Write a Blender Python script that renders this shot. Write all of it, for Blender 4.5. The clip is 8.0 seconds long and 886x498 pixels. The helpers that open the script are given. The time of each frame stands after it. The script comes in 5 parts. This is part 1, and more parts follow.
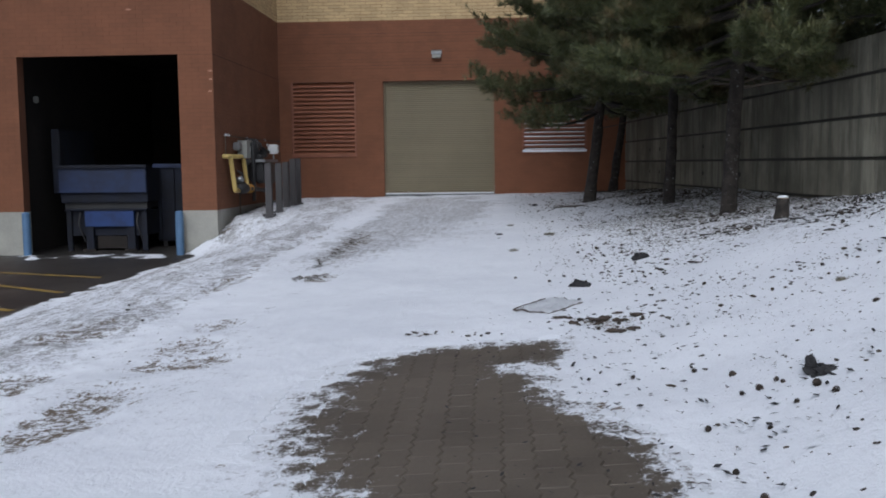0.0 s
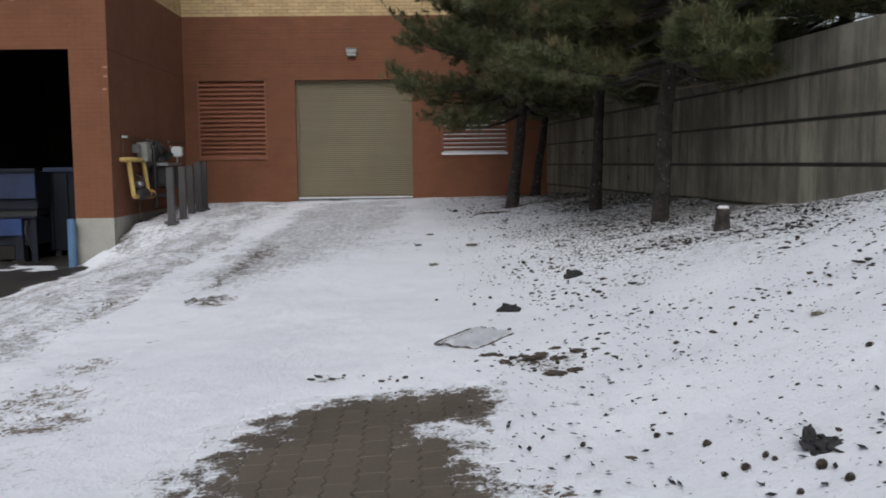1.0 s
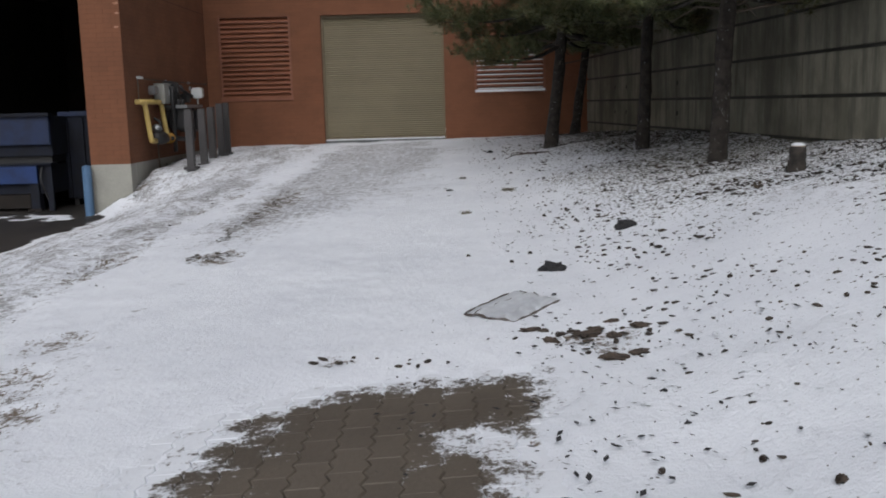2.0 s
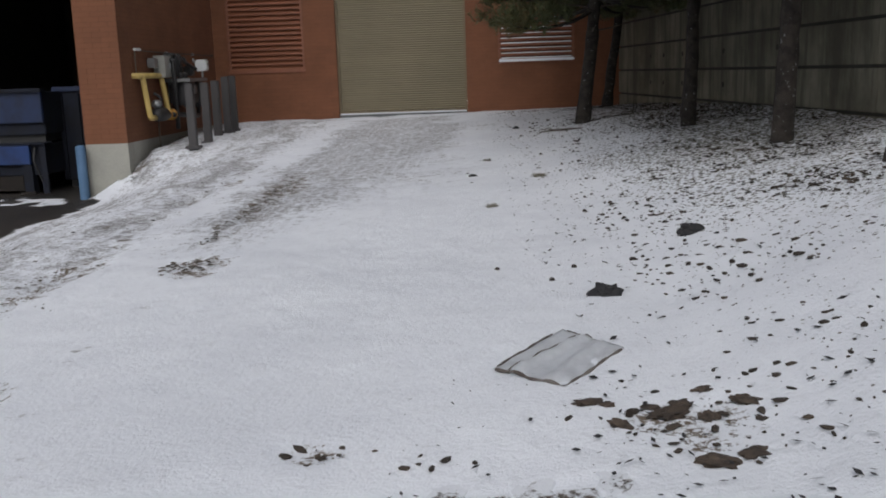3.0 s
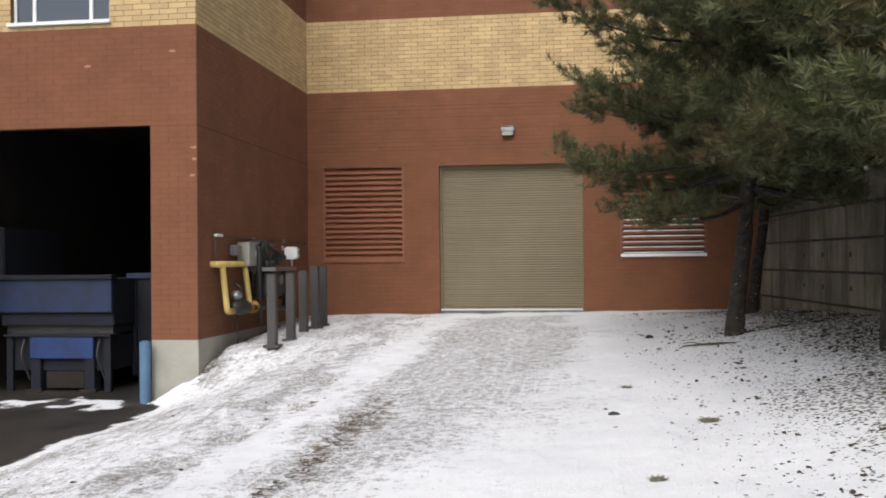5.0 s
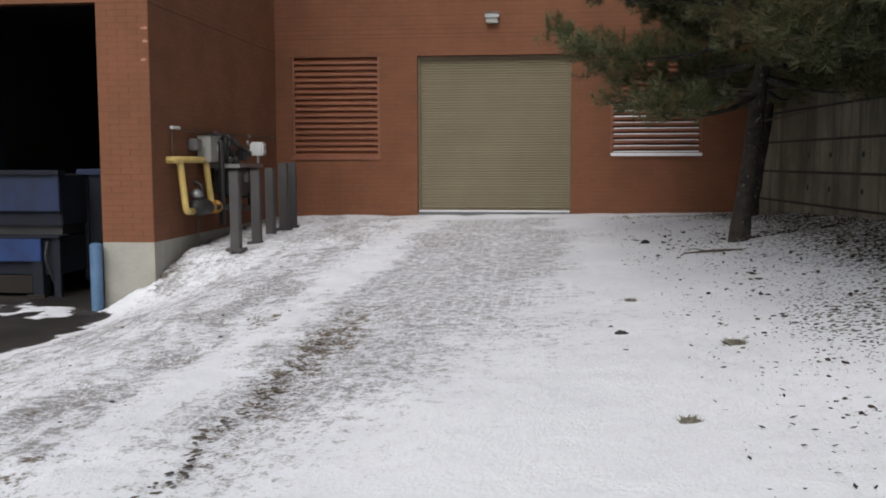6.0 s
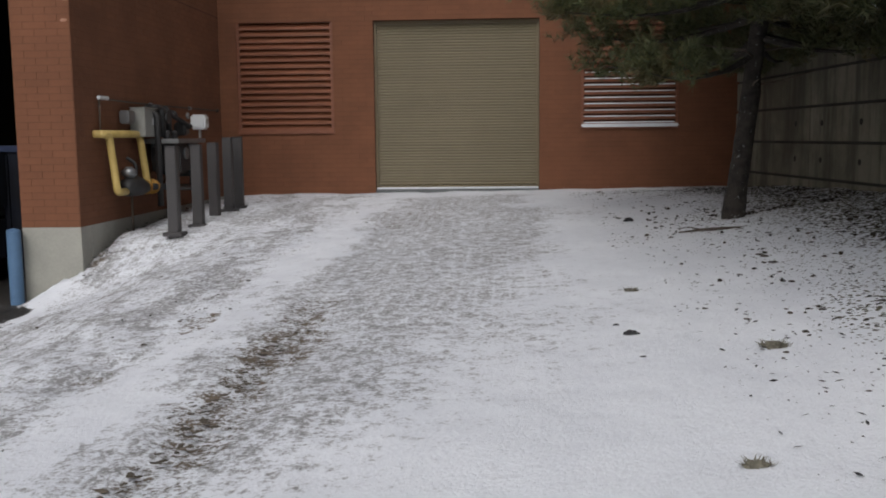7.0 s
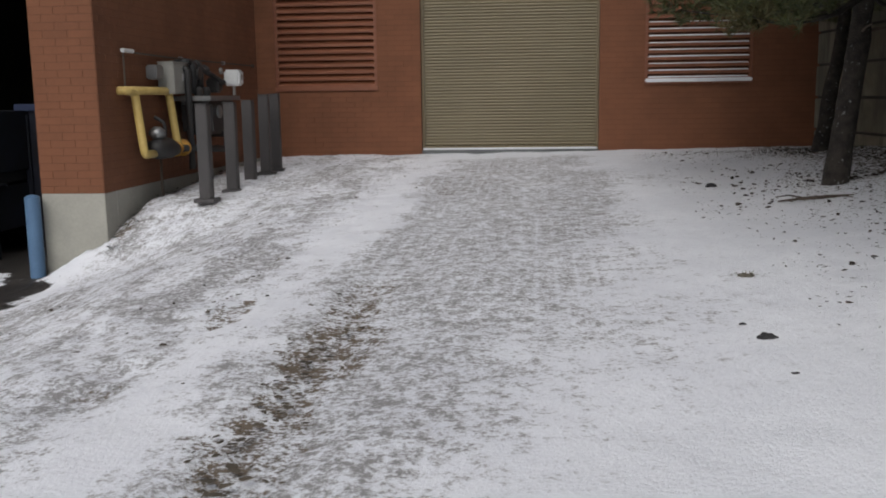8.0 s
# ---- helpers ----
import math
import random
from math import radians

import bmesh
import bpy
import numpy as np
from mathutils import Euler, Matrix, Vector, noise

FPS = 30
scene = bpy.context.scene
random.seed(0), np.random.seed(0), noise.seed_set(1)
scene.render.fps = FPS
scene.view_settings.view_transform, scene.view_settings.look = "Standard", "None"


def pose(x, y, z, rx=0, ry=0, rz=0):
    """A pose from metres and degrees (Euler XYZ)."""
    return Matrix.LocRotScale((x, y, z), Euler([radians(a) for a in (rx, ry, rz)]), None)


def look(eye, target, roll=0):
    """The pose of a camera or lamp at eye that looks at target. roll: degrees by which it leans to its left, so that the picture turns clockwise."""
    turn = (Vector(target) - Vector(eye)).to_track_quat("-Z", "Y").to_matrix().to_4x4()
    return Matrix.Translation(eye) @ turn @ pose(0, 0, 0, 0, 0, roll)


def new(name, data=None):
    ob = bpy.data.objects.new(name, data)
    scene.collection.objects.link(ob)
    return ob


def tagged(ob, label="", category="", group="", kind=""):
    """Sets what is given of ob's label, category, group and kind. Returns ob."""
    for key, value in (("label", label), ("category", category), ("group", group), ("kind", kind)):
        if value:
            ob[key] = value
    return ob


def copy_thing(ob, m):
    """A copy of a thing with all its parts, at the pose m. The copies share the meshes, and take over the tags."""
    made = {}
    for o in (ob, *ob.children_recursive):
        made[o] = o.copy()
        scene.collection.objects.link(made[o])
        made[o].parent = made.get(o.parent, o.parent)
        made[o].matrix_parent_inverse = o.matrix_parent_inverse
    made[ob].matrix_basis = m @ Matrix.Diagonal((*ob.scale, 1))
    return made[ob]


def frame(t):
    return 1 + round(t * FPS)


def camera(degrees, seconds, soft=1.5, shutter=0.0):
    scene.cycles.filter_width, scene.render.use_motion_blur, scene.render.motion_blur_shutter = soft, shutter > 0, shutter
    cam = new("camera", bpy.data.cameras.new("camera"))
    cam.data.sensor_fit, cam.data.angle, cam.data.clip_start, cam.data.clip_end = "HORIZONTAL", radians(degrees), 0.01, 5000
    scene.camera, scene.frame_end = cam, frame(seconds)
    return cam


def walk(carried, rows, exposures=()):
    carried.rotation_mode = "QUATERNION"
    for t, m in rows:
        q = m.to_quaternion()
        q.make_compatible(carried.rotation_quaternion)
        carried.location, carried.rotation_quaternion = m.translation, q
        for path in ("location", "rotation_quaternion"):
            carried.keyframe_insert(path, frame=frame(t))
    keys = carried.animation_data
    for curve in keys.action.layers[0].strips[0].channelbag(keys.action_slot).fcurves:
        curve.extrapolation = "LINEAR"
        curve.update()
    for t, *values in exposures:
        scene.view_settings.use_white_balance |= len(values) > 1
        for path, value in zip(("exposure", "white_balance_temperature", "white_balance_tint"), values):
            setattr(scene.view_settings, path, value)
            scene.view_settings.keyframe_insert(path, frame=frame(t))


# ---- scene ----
cam = camera(50.1, 8.0, soft=1.85)
PATH = [
    (0, (3.157, -27.527, 0.807), (3.05, -25.538, 0.628), -0.7),
    (0.5, (3.135, -27.025, 0.876), (3.114, -25.028, 0.764), -3.0),
    (1, (3.171, -26.445, 0.888), (3.234, -24.454, 0.707), -0.7),
    (1.5, (3.216, -25.934, 0.917), (3.231, -23.947, 0.69), -1.3),
    (1.7, (3.244, -25.702, 0.884), (3.234, -23.720, 0.620), -1.4),
    (2.8, (3.213, -24.079, 0.823), (3.191, -22.11, 0.47), -1.8),
    (3, (3.226, -23.811, 0.908), (3.163, -21.846, 0.542), -2.0),
    (3.5, (3.112, -23.17, 0.947), (2.958, -21.179, 0.837), 1.1),
    (4, (3.032, -22.5, 1.013), (2.819, -20.512, 0.996), -0.7),
    (4.2, (3.006, -22.199, 1.066), (2.772, -20.213, 1.021), 0.1),
    (5.3, (2.800, -20.744, 1.065), (2.532, -18.762, 1.105), -0.7),
    (5.5, (2.759, -20.515, 1.04), (2.487, -18.534, 1.06), -0.2),
    (6, (2.639, -19.87, 1.015), (2.429, -17.89, 0.83), -0.1),
    (6.5, (2.581, -19.138, 0.988), (2.422, -17.153, 0.793), -0.4),
    (7, (2.393, -18.546, 0.947), (2.277, -16.563, 0.713), -0.6),
    (7.5, (2.234, -17.909, 0.959), (2.068, -15.935, 0.678), -2.2),
    (8, (2.062, -17.339, 0.923), (1.869, -15.374, 0.604), -0.8),
]
walk(cam, [(t, look(eye, target, roll)) for t, eye, target, roll in PATH], exposures=[
    (0.0, -0.42, 5750, 10), (0.5, -0.26, 6250, 10), (1.0, -0.34, 6200, 10), (1.7, -0.38, 6200, 10), (2.8, -0.54, 6250, 10), (3.1, -0.54, 6250, 10), (3.5, -0.44, 6300, 10), (4.0, -0.03, 6450, 10),
    (4.2, 0.06, 6500, 10), (5.3, 0.38, 6600, 10), (5.6, 0.34, 6600, 10), (6.0, -0.05, 6450, 10), (6.5, -0.24, 6350, 10), (7.0, -0.38, 6350, 10), (8.0, -0.34, 6400, 10)])

# ---- light ----
world = bpy.data.worlds.new("overcast_sky")
scene.world = world
world.use_nodes = True
wn = world.node_tree
bg = wn.nodes["Background"]
sky = wn.nodes.new("ShaderNodeTexSky")
sky.sky_type = "NISHITA"
sky.sun_disc = False
sky.sun_elevation = radians(44)
sky.sun_rotation = radians(187)
sky.air_density = 1.0
sky.dust_density = 4.0
hs = wn.nodes.new("ShaderNodeHueSaturation")
hs.inputs["Saturation"].default_value = 0.30
wn.links.new(sky.outputs[0], hs.inputs["Color"])
wn.links.new(hs.outputs[0], bg.inputs[0])
bg.inputs[1].default_value = 0.145
sun = new("sun", bpy.data.lights.new("sun", "SUN"))
sun.data.energy = 1.0
sun.data.angle = radians(40)
sun.data.color = (1.0, 0.97, 0.93)
sun.matrix_world = look((0, 0, 0), (0.085, 0.71, -0.69))


# ---- materials ----
def material(name, rough=0.8, metal=0.0):
    m = bpy.data.materials.new(name)
    m.use_nodes = True
    b = m.node_tree.nodes["Principled BSDF"]
    b.inputs["Roughness"].default_value = rough
    b.inputs["Metallic"].default_value = metal
    return m, m.node_tree.nodes, m.node_tree.links, b


def math_node(n, l, op, a, b=None, clamp=False):
    k = n.new("ShaderNodeMath")
    k.operation, k.use_clamp = op, clamp
    for i, v in enumerate((a, b)):
        if v is None:
            continue
        if isinstance(v, (int, float)):
            k.inputs[i].default_value = v
        else:
            l.new(v, k.inputs[i])
    return k.outputs[0]


def mix_node(n, l, fac, a, b, mode="MIX"):
    k = n.new("ShaderNodeMix")
    k.data_type, k.blend_type = "RGBA", mode
    for socket, v in ((k.inputs[0], fac), (k.inputs[6], a), (k.inputs[7], b)):
        if isinstance(v, (int, float)):
            socket.default_value = v
        elif isinstance(v, tuple):
            socket.default_value = (*v, 1)
        else:
            l.new(v, socket)
    return k.outputs[2]


def noise_node(n, l, scale, detail=4.0, rough=0.6, vec=None):
    k = n.new("ShaderNodeTexNoise")
    k.inputs["Scale"].default_value, k.inputs["Detail"].default_value, k.inputs["Roughness"].default_value = scale, detail, rough
    if vec is not None:
        l.new(vec, k.inputs["Vector"])
    return k.outputs["Fac"]


def ramp_node(n, l, fac, lo, hi):
    k = n.new("ShaderNodeMapRange")
    k.interpolation_type = "SMOOTHSTEP"
    k.inputs[1].default_value, k.inputs[2].default_value = lo, hi
    l.new(fac, k.inputs[0])
    return k.outputs[0]


def bump_node(n, l, b, height, strength, dist):
    k = n.new("ShaderNodeBump")
    k.inputs["Strength"].default_value, k.inputs["Distance"].default_value = strength, dist
    l.new(height, k.inputs["Height"])
    l.new(k.outputs[0], b.inputs["Normal"])


def world_vec(n):
    return n.new("ShaderNodeNewGeometry").outputs["Position"]


def worn(name, col, col2, rough=0.8, metal=0.0, coarse=1.5, fine=40.0, bump=0.15, dist=0.004, island=False, vary=0.35):
    """A surface with stains at a coarse scale, grain at a fine one, and a shift from piece to piece."""
    m, n, l, b = material(name, rough, metal)
    p = world_vec(n)
    c1, c2 = noise_node(n, l, coarse, 5, 0.6, p), noise_node(n, l, fine, 3, 0.6, p)
    c = mix_node(n, l, ramp_node(n, l, c1, 0.35, 0.68), col, col2)
    grain = mix_node(n, l, math_node(n, l, "MULTIPLY", c2, 0.5), (1.0, 1.0, 1.0), (0.55, 0.55, 0.55))
    c = mix_node(n, l, 1.0, c, grain, "MULTIPLY")
    if vary:
        rnd = n.new("ShaderNodeNewGeometry").outputs["Random Per Island"] if island else n.new("ShaderNodeObjectInfo").outputs["Random"]
        tone = mix_node(n, l, rnd, (1 - vary, 1 - vary, 1 - vary), (1 + vary * 0.6, 1 + vary * 0.55, 1 + vary * 0.5))
        c = mix_node(n, l, 1.0, c, tone, "MULTIPLY")
    l.new(c, b.inputs["Base Color"])
    bump_node(n, l, b, c2, bump, dist)
    return m


RED, RED2 = (0.205, 0.081, 0.038), (0.172, 0.067, 0.031)
YEL, YEL2 = (0.58, 0.43, 0.228), (0.51, 0.37, 0.192)
M_BRICK = worn("red_brick", RED, RED2, 0.85, vary=0.05)
M_BRICKS = worn("red_brick_joined", RED, RED2, 0.85, island=True, vary=0.07)
M_YBRICK = worn("yellow_brick", YEL, YEL2, 0.85, island=True, vary=0.14)
M_MORTAR = worn("red_mortar", (0.170, 0.068, 0.034), (0.142, 0.057, 0.028), 0.95, vary=0)
M_CONC = worn("cast_concrete", (0.40, 0.39, 0.345), (0.31, 0.305, 0.27), 0.9, coarse=1.1, fine=25, bump=0.3, vary=0)
M_WALL = worn("weathered_concrete", (0.31, 0.295, 0.230), (0.175, 0.165, 0.125), 0.9, coarse=0.9, fine=14, bump=0.35, dist=0.01, vary=0.18)
n, l = M_WALL.node_tree.nodes, M_WALL.node_tree.links
b = n["Principled BSDF"]
tall = n.new("ShaderNodeMapping")
tall.inputs["Scale"].default_value = (1.0, 1.0, 0.12)
l.new(world_vec(n), tall.inputs["Vector"])
runs = ramp_node(n, l, noise_node(n, l, 3.2, 5, 0.7, tall.outputs[0]), 0.40, 0.66)
was = b.inputs["Base Color"].links[0].from_socket
l.new(mix_node(n, l, math_node(n, l, "MULTIPLY", runs, 0.75), was, (0.075, 0.072, 0.055)), b.inputs["Base Color"])
M_JOINT = worn("dark_open_joint", (0.11, 0.045, 0.03), (0.085, 0.035, 0.024), 0.95, vary=0)
M_GROOVE = worn("grimy_recess", (0.07, 0.068, 0.058), (0.045, 0.043, 0.038), 0.95, vary=0)
M_DOOR = worn("tan_door_paint", (0.182, 0.150, 0.086), (0.165, 0.136, 0.077), 0.5, coarse=0.8, fine=60, bump=0.03, vary=0.05)
M_FRAME = worn("tan_frame_paint", (0.20, 0.158, 0.094), (0.175, 0.137, 0.080), 0.55, vary=0)
M_LOUVRE = worn("brick_red_paint", (0.245, 0.088, 0.044), (0.208, 0.074, 0.037), 0.5, bump=0.03, vary=0.06)
# shade of the hollow behind vents and window, put into a colour
M_DARK = worn("cavity_shade", (0.075, 0.030, 0.020), (0.05, 0.022, 0.015), 0.9, vary=0)
M_SILL = worn("grey_steel_sill", (0.16, 0.17, 0.17), (0.11, 0.115, 0.12), 0.5, 0.3, vary=0)
M_POST = worn("charcoal_post_paint", (0.060, 0.055, 0.056), (0.045, 0.042, 0.043), 0.55, bump=0.08, vary=0.1)
M_BLUEPOST = worn("blue_post_paint", (0.105, 0.20, 0.34), (0.08, 0.155, 0.27), 0.55, bump=0.08, vary=0)
M_YELLOW = worn("yellow_pipe_paint", (0.66, 0.49, 0.17), (0.55, 0.39, 0.12), 0.45, coarse=6, bump=0.06, vary=0)
M_RUSTY = worn("rusty_yellow_flange", (0.60, 0.33, 0.04), (0.36, 0.16, 0.03), 0.6, coarse=9, vary=0)
M_BLACK = worn("black_cast_iron", (0.022, 0.022, 0.024), (0.035, 0.033, 0.032), 0.5, bump=0.1, vary=0)
M_GREY = worn("grey_enclosure_paint", (0.40, 0.40, 0.37), (0.33, 0.33, 0.30), 0.45, bump=0.04, vary=0)
M_STEEL = worn("galvanised_steel", (0.36, 0.37, 0.37), (0.26, 0.27, 0.28), 0.4, 0.7, bump=0.05, vary=0)
M_WHITE = worn("white_plastic", (0.80, 0.82, 0.82), (0.72, 0.74, 0.74), 0.4, bump=0.02, vary=0)
# the compactor's blues and navy are darkened: the bay's shade in their colour
M_BLUE = worn("blue_container_paint", (0.011, 0.040, 0.155), (0.008, 0.024, 0.09), 0.45, coarse=2.5, bump=0.1, vary=0)
M_BLUESHADED = worn("shaded_blue_paint", (0.006, 0.019, 0.070), (0.004, 0.011, 0.042), 0.5, coarse=3.0, bump=0.1, vary=0)
M_NAVY = worn("shaded_navy_steel", (0.005, 0.008, 0.020), (0.004, 0.005, 0.010), 0.85, coarse=3, vary=0)
# near-black so that the colour carries the deep bay's shade
M_BAYWALL = worn("shaded_bay_block", (0.024, 0.018, 0.015), (0.015, 0.012, 0.010), 0.95, vary=0)
M_BARK = worn("pine_bark", (0.048, 0.039, 0.032), (0.017, 0.014, 0.012), 0.95, coarse=9, fine=45, bump=0.9, dist=0.02, vary=0)
n, l = M_BARK.node_tree.nodes, M_BARK.node_tree.links
b = n["Principled BSDF"]
fleck = ramp_node(n, l, noise_node(n, l, 17.0, 4, 0.7, world_vec(n)), 0.63, 0.69)
was = b.inputs["Base Color"].links[0].from_socket
l.new(mix_node(n, l, math_node(n, l, "MULTIPLY", fleck, 0.55), was, (0.42, 0.42, 0.43)), b.inputs["Base Color"])
M_DEAD = worn("dead_twig", (0.11, 0.085, 0.065), (0.07, 0.055, 0.045), 0.95, vary=0)
M_CONE = worn("pine_cone_scale", (0.065, 0.048, 0.036), (0.035, 0.028, 0.023), 0.9, coarse=30, vary=0.3)
M_CLOD = worn("frozen_dark_clod", (0.030, 0.029, 0.030), (0.016, 0.016, 0.018), 0.85, coarse=14, bump=0.6, dist=0.01, vary=0.2)
M_WOODCUT = worn("stump_wood", (0.36, 0.30, 0.22), (0.24, 0.19, 0.14), 0.9, coarse=15, vary=0)
M_LINE = worn("yellow_lot_line", (0.34, 0.22, 0.04), (0.20, 0.135, 0.035), 0.8, coarse=5, vary=0)
M_SNOW = worn("snow_cap", (0.80, 0.82, 0.85), (0.74, 0.76, 0.80), 0.9, coarse=8, fine=90, bump=0.2, vary=0)
M_FABRIC = worn("snowy_sacking", (0.86, 0.88, 0.91), (0.80, 0.81, 0.84), 0.9, coarse=5, fine=30, bump=0.2, vary=0)
M_HEM = worn("wet_brown_hem", (0.075, 0.058, 0.05), (0.17, 0.15, 0.135), 0.9, coarse=9, vary=0)
M_LEAF = worn("grey_leaf_clump", (0.21, 0.195, 0.150), (0.10, 0.090, 0.068), 0.9, coarse=20, bump=0.6, dist=0.01, vary=0.2)
M_ROOF = worn("roof_cap", (0.20, 0.20, 0.20), (0.15, 0.15, 0.15), 0.6, vary=0)

m, n, l, b = material("window_glass", 0.08)
b.inputs["Base Color"].default_value = (0.05, 0.065, 0.09, 1)
M_GLASS = m

m, n, l, b = material("pine_needles", 0.55)
rnd = n.new("ShaderNodeNewGeometry").outputs["Random Per Island"]
patch = noise_node(n, l, 1.6, 3, 0.6, world_vec(n))
green = mix_node(n, l, rnd, (0.032, 0.047, 0.015), (0.112, 0.116, 0.042))
c = mix_node(n, l, ramp_node(n, l, patch, 0.48, 0.68), green, (0.118, 0.090, 0.036))
l.new(c, b.inputs["Base Color"])
M_NEEDLE = m

# snow-covered ground: masks say where the snow is thin, gone, littered, or where the asphalt lies
m, n, l, b = material("snowy_ground", 0.85)
pos = world_vec(n)
at1, at2 = n.new("ShaderNodeAttribute"), n.new("ShaderNodeAttribute")
at1.attribute_name, at2.attribute_name = "cover", "lot"
sep = n.new("ShaderNodeSeparateColor")
l.new(at1.outputs["Color"], sep.inputs[0])
bare, thin, litter = sep.outputs[0], sep.outputs[1], sep.outputs[2]
flat = n.new("ShaderNodeMapping")
flat.inputs["Rotation"].default_value = (0, 0, radians(90))
l.new(pos, flat.inputs["Vector"])
warp = n.new("ShaderNodeTexNoise")
warp.inputs["Scale"].default_value = 1.1
l.new(pos, warp.inputs["Vector"])
wv = n.new("ShaderNodeVectorMath")
wv.operation = "MULTIPLY_ADD"
wv.inputs[1].default_value = (0.05, 0.05, 0.0)
l.new(warp.outputs["Color"], wv.inputs[0])
l.new(flat.outputs[0], wv.inputs[2])
lattice_tex = n.new("ShaderNodeTexBrick")
for key, val in (("Scale", 1.0), ("Brick Width", 0.235), ("Row Height", 0.14), ("Mortar Size", 0.028), ("Mortar Smooth", 1.0)):
    lattice_tex.inputs[key].default_value = val
l.new(wv.outputs[0], lattice_tex.inputs["Vector"])
crowns = math_node(n, l, "SUBTRACT", 0.5, lattice_tex.outputs["Fac"])
big, mid, fin = noise_node(n, l, 0.9, 4, 0.6, pos), noise_node(n, l, 9.0, 5, 0.65, pos), noise_node(n, l, 40.0, 4, 0.7, pos)
tiny = noise_node(n, l, 110.0, 2, 0.6, pos)
fluff = math_node(n, l, "ADD", math_node(n, l, "MULTIPLY", mid, 0.48), math_node(n, l, "MULTIPLY", fin, 0.52))
snow = mix_node(n, l, ramp_node(n, l, big, 0.3, 0.75), (0.80, 0.82, 0.86), (0.72, 0.74, 0.785))
snow = mix_node(n, l, math_node(n, l, "MULTIPLY", ramp_node(n, l, fluff, 0.48, 0.70), 0.45), snow, (0.60, 0.61, 0.64))
# thin snow: the joints and the worn crowns of the paving show through
joint = math_node(n, l, "MULTIPLY", crowns, math_node(n, l, "MULTIPLY", ramp_node(n, l, noise_node(n, l, 0.8, 3, 0.5, pos), 0.42, 0.6), 0.065))
show = math_node(n, l, "ADD", math_node(n, l, "MULTIPLY", math_node(n, l, "SUBTRACT", fluff, 0.5), 1.35), joint)
show = math_node(n, l, "ADD", show, math_node(n, l, "MULTIPLY", thin, 0.40))
show = ramp_node(n, l, show, 0.20, 0.42)
show = math_node(n, l, "MULTIPLY", show, math_node(n, l, "SUBTRACT", 1.0, math_node(n, l, "MULTIPLY", ramp_node(n, l, noise_node(n, l, 21.0, 5, 0.7, pos), 0.50, 0.60), 0.75)))
show = math_node(n, l, "MULTIPLY", show, ramp_node(n, l, thin, 0.02, 0.35))
dirt = mix_node(n, l, mid, (0.105, 0.078, 0.056), (0.19, 0.150, 0.112))
greyed = mix_node(n, l, mid, (0.115, 0.104, 0.096), (0.26, 0.25, 0.243))
c = mix_node(n, l, math_node(n, l, "MULTIPLY", show, 0.85), snow, greyed)
# bare ground, with a ragged edge
gone = math_node(n, l, "ADD", bare, math_node(n, l, "MULTIPLY", math_node(n, l, "SUBTRACT", fluff, 0.5), 2.6))
gone = ramp_node(n, l, gone, 0.48, 0.66)
c = mix_node(n, l, gone, c, dirt)
# needles and twigs on the snow
vor = n.new("ShaderNodeTexVoronoi")
vor.inputs["Scale"].default_value = 20.0
l.new(pos, vor.inputs["Vector"])
dots = math_node(n, l, "SUBTRACT", math_node(n, l, "MULTIPLY", litter, 0.60), vor.outputs["Distance"])
dots = ramp_node(n, l, math_node(n, l, "ADD", dots, math_node(n, l, "MULTIPLY", math_node(n, l, "SUBTRACT", fin, 0.5), 0.75)), -0.02, 0.10)
grass = mix_node(n, l, mid, (0.050, 0.042, 0.028), (0.115, 0.100, 0.055))
c = mix_node(n, l, math_node(n, l, "MULTIPLY", dots, ramp_node(n, l, litter, 0.03, 0.25)), c, grass)
# asphalt
tar = mix_node(n, l, ramp_node(n, l, big, 0.35, 0.7), (0.020, 0.018, 0.016), (0.050, 0.044, 0.038))
lotm = ramp_node(n, l, math_node(n, l, "ADD", at2.outputs["Fac"], math_node(n, l, "MULTIPLY", math_node(n, l, "SUBTRACT", fluff, 0.5), 1.9)), 0.40, 0.62)
c = mix_node(n, l, lotm, c, tar)
l.new(c, b.inputs["Base Color"])
l.new(math_node(n, l, "SUBTRACT", 0.88, math_node(n, l, "MULTIPLY", lotm, 0.38)), b.inputs["Roughness"])
bumph = math_node(n, l, "ADD", math_node(n, l, "MULTIPLY", fluff, 1.0), math_node(n, l, "MULTIPLY", tiny, 0.10))
bumph = math_node(n, l, "ADD", bumph, math_node(n, l, "MULTIPLY", math_node(n, l, "MULTIPLY", crowns, thin), 0.05))
bumph = math_node(n, l, "SUBTRACT", bumph, math_node(n, l, "MULTIPLY", show, 0.35))
bumph = math_node(n, l, "SUBTRACT", bumph, math_node(n, l, "MULTIPLY", gone, 0.5))
bump_node(n, l, b, bumph, 0.5, 0.045)
M_GROUND = m


# brown pavers, bare in a patch of the ramp; blown snow holds in their joints towards its rim
m, n, l, b = material("brown_paver", 0.7)
pos = world_vec(n)
pxyz = n.new("ShaderNodeSeparateXYZ")
l.new(pos, pxyz.inputs[0])
px_s, py_s = pxyz.outputs[0], pxyz.outputs[1]
mid, fin, wide_n = noise_node(n, l, 7.0, 5, 0.65, pos), noise_node(n, l, 38.0, 4, 0.7, pos), noise_node(n, l, 1.6, 4, 0.6, pos)
rnd = n.new("ShaderNodeObjectInfo").outputs["Random"]
c = mix_node(n, l, ramp_node(n, l, wide_n, 0.38, 0.62), (0.118, 0.096, 0.073), (0.084, 0.067, 0.050))
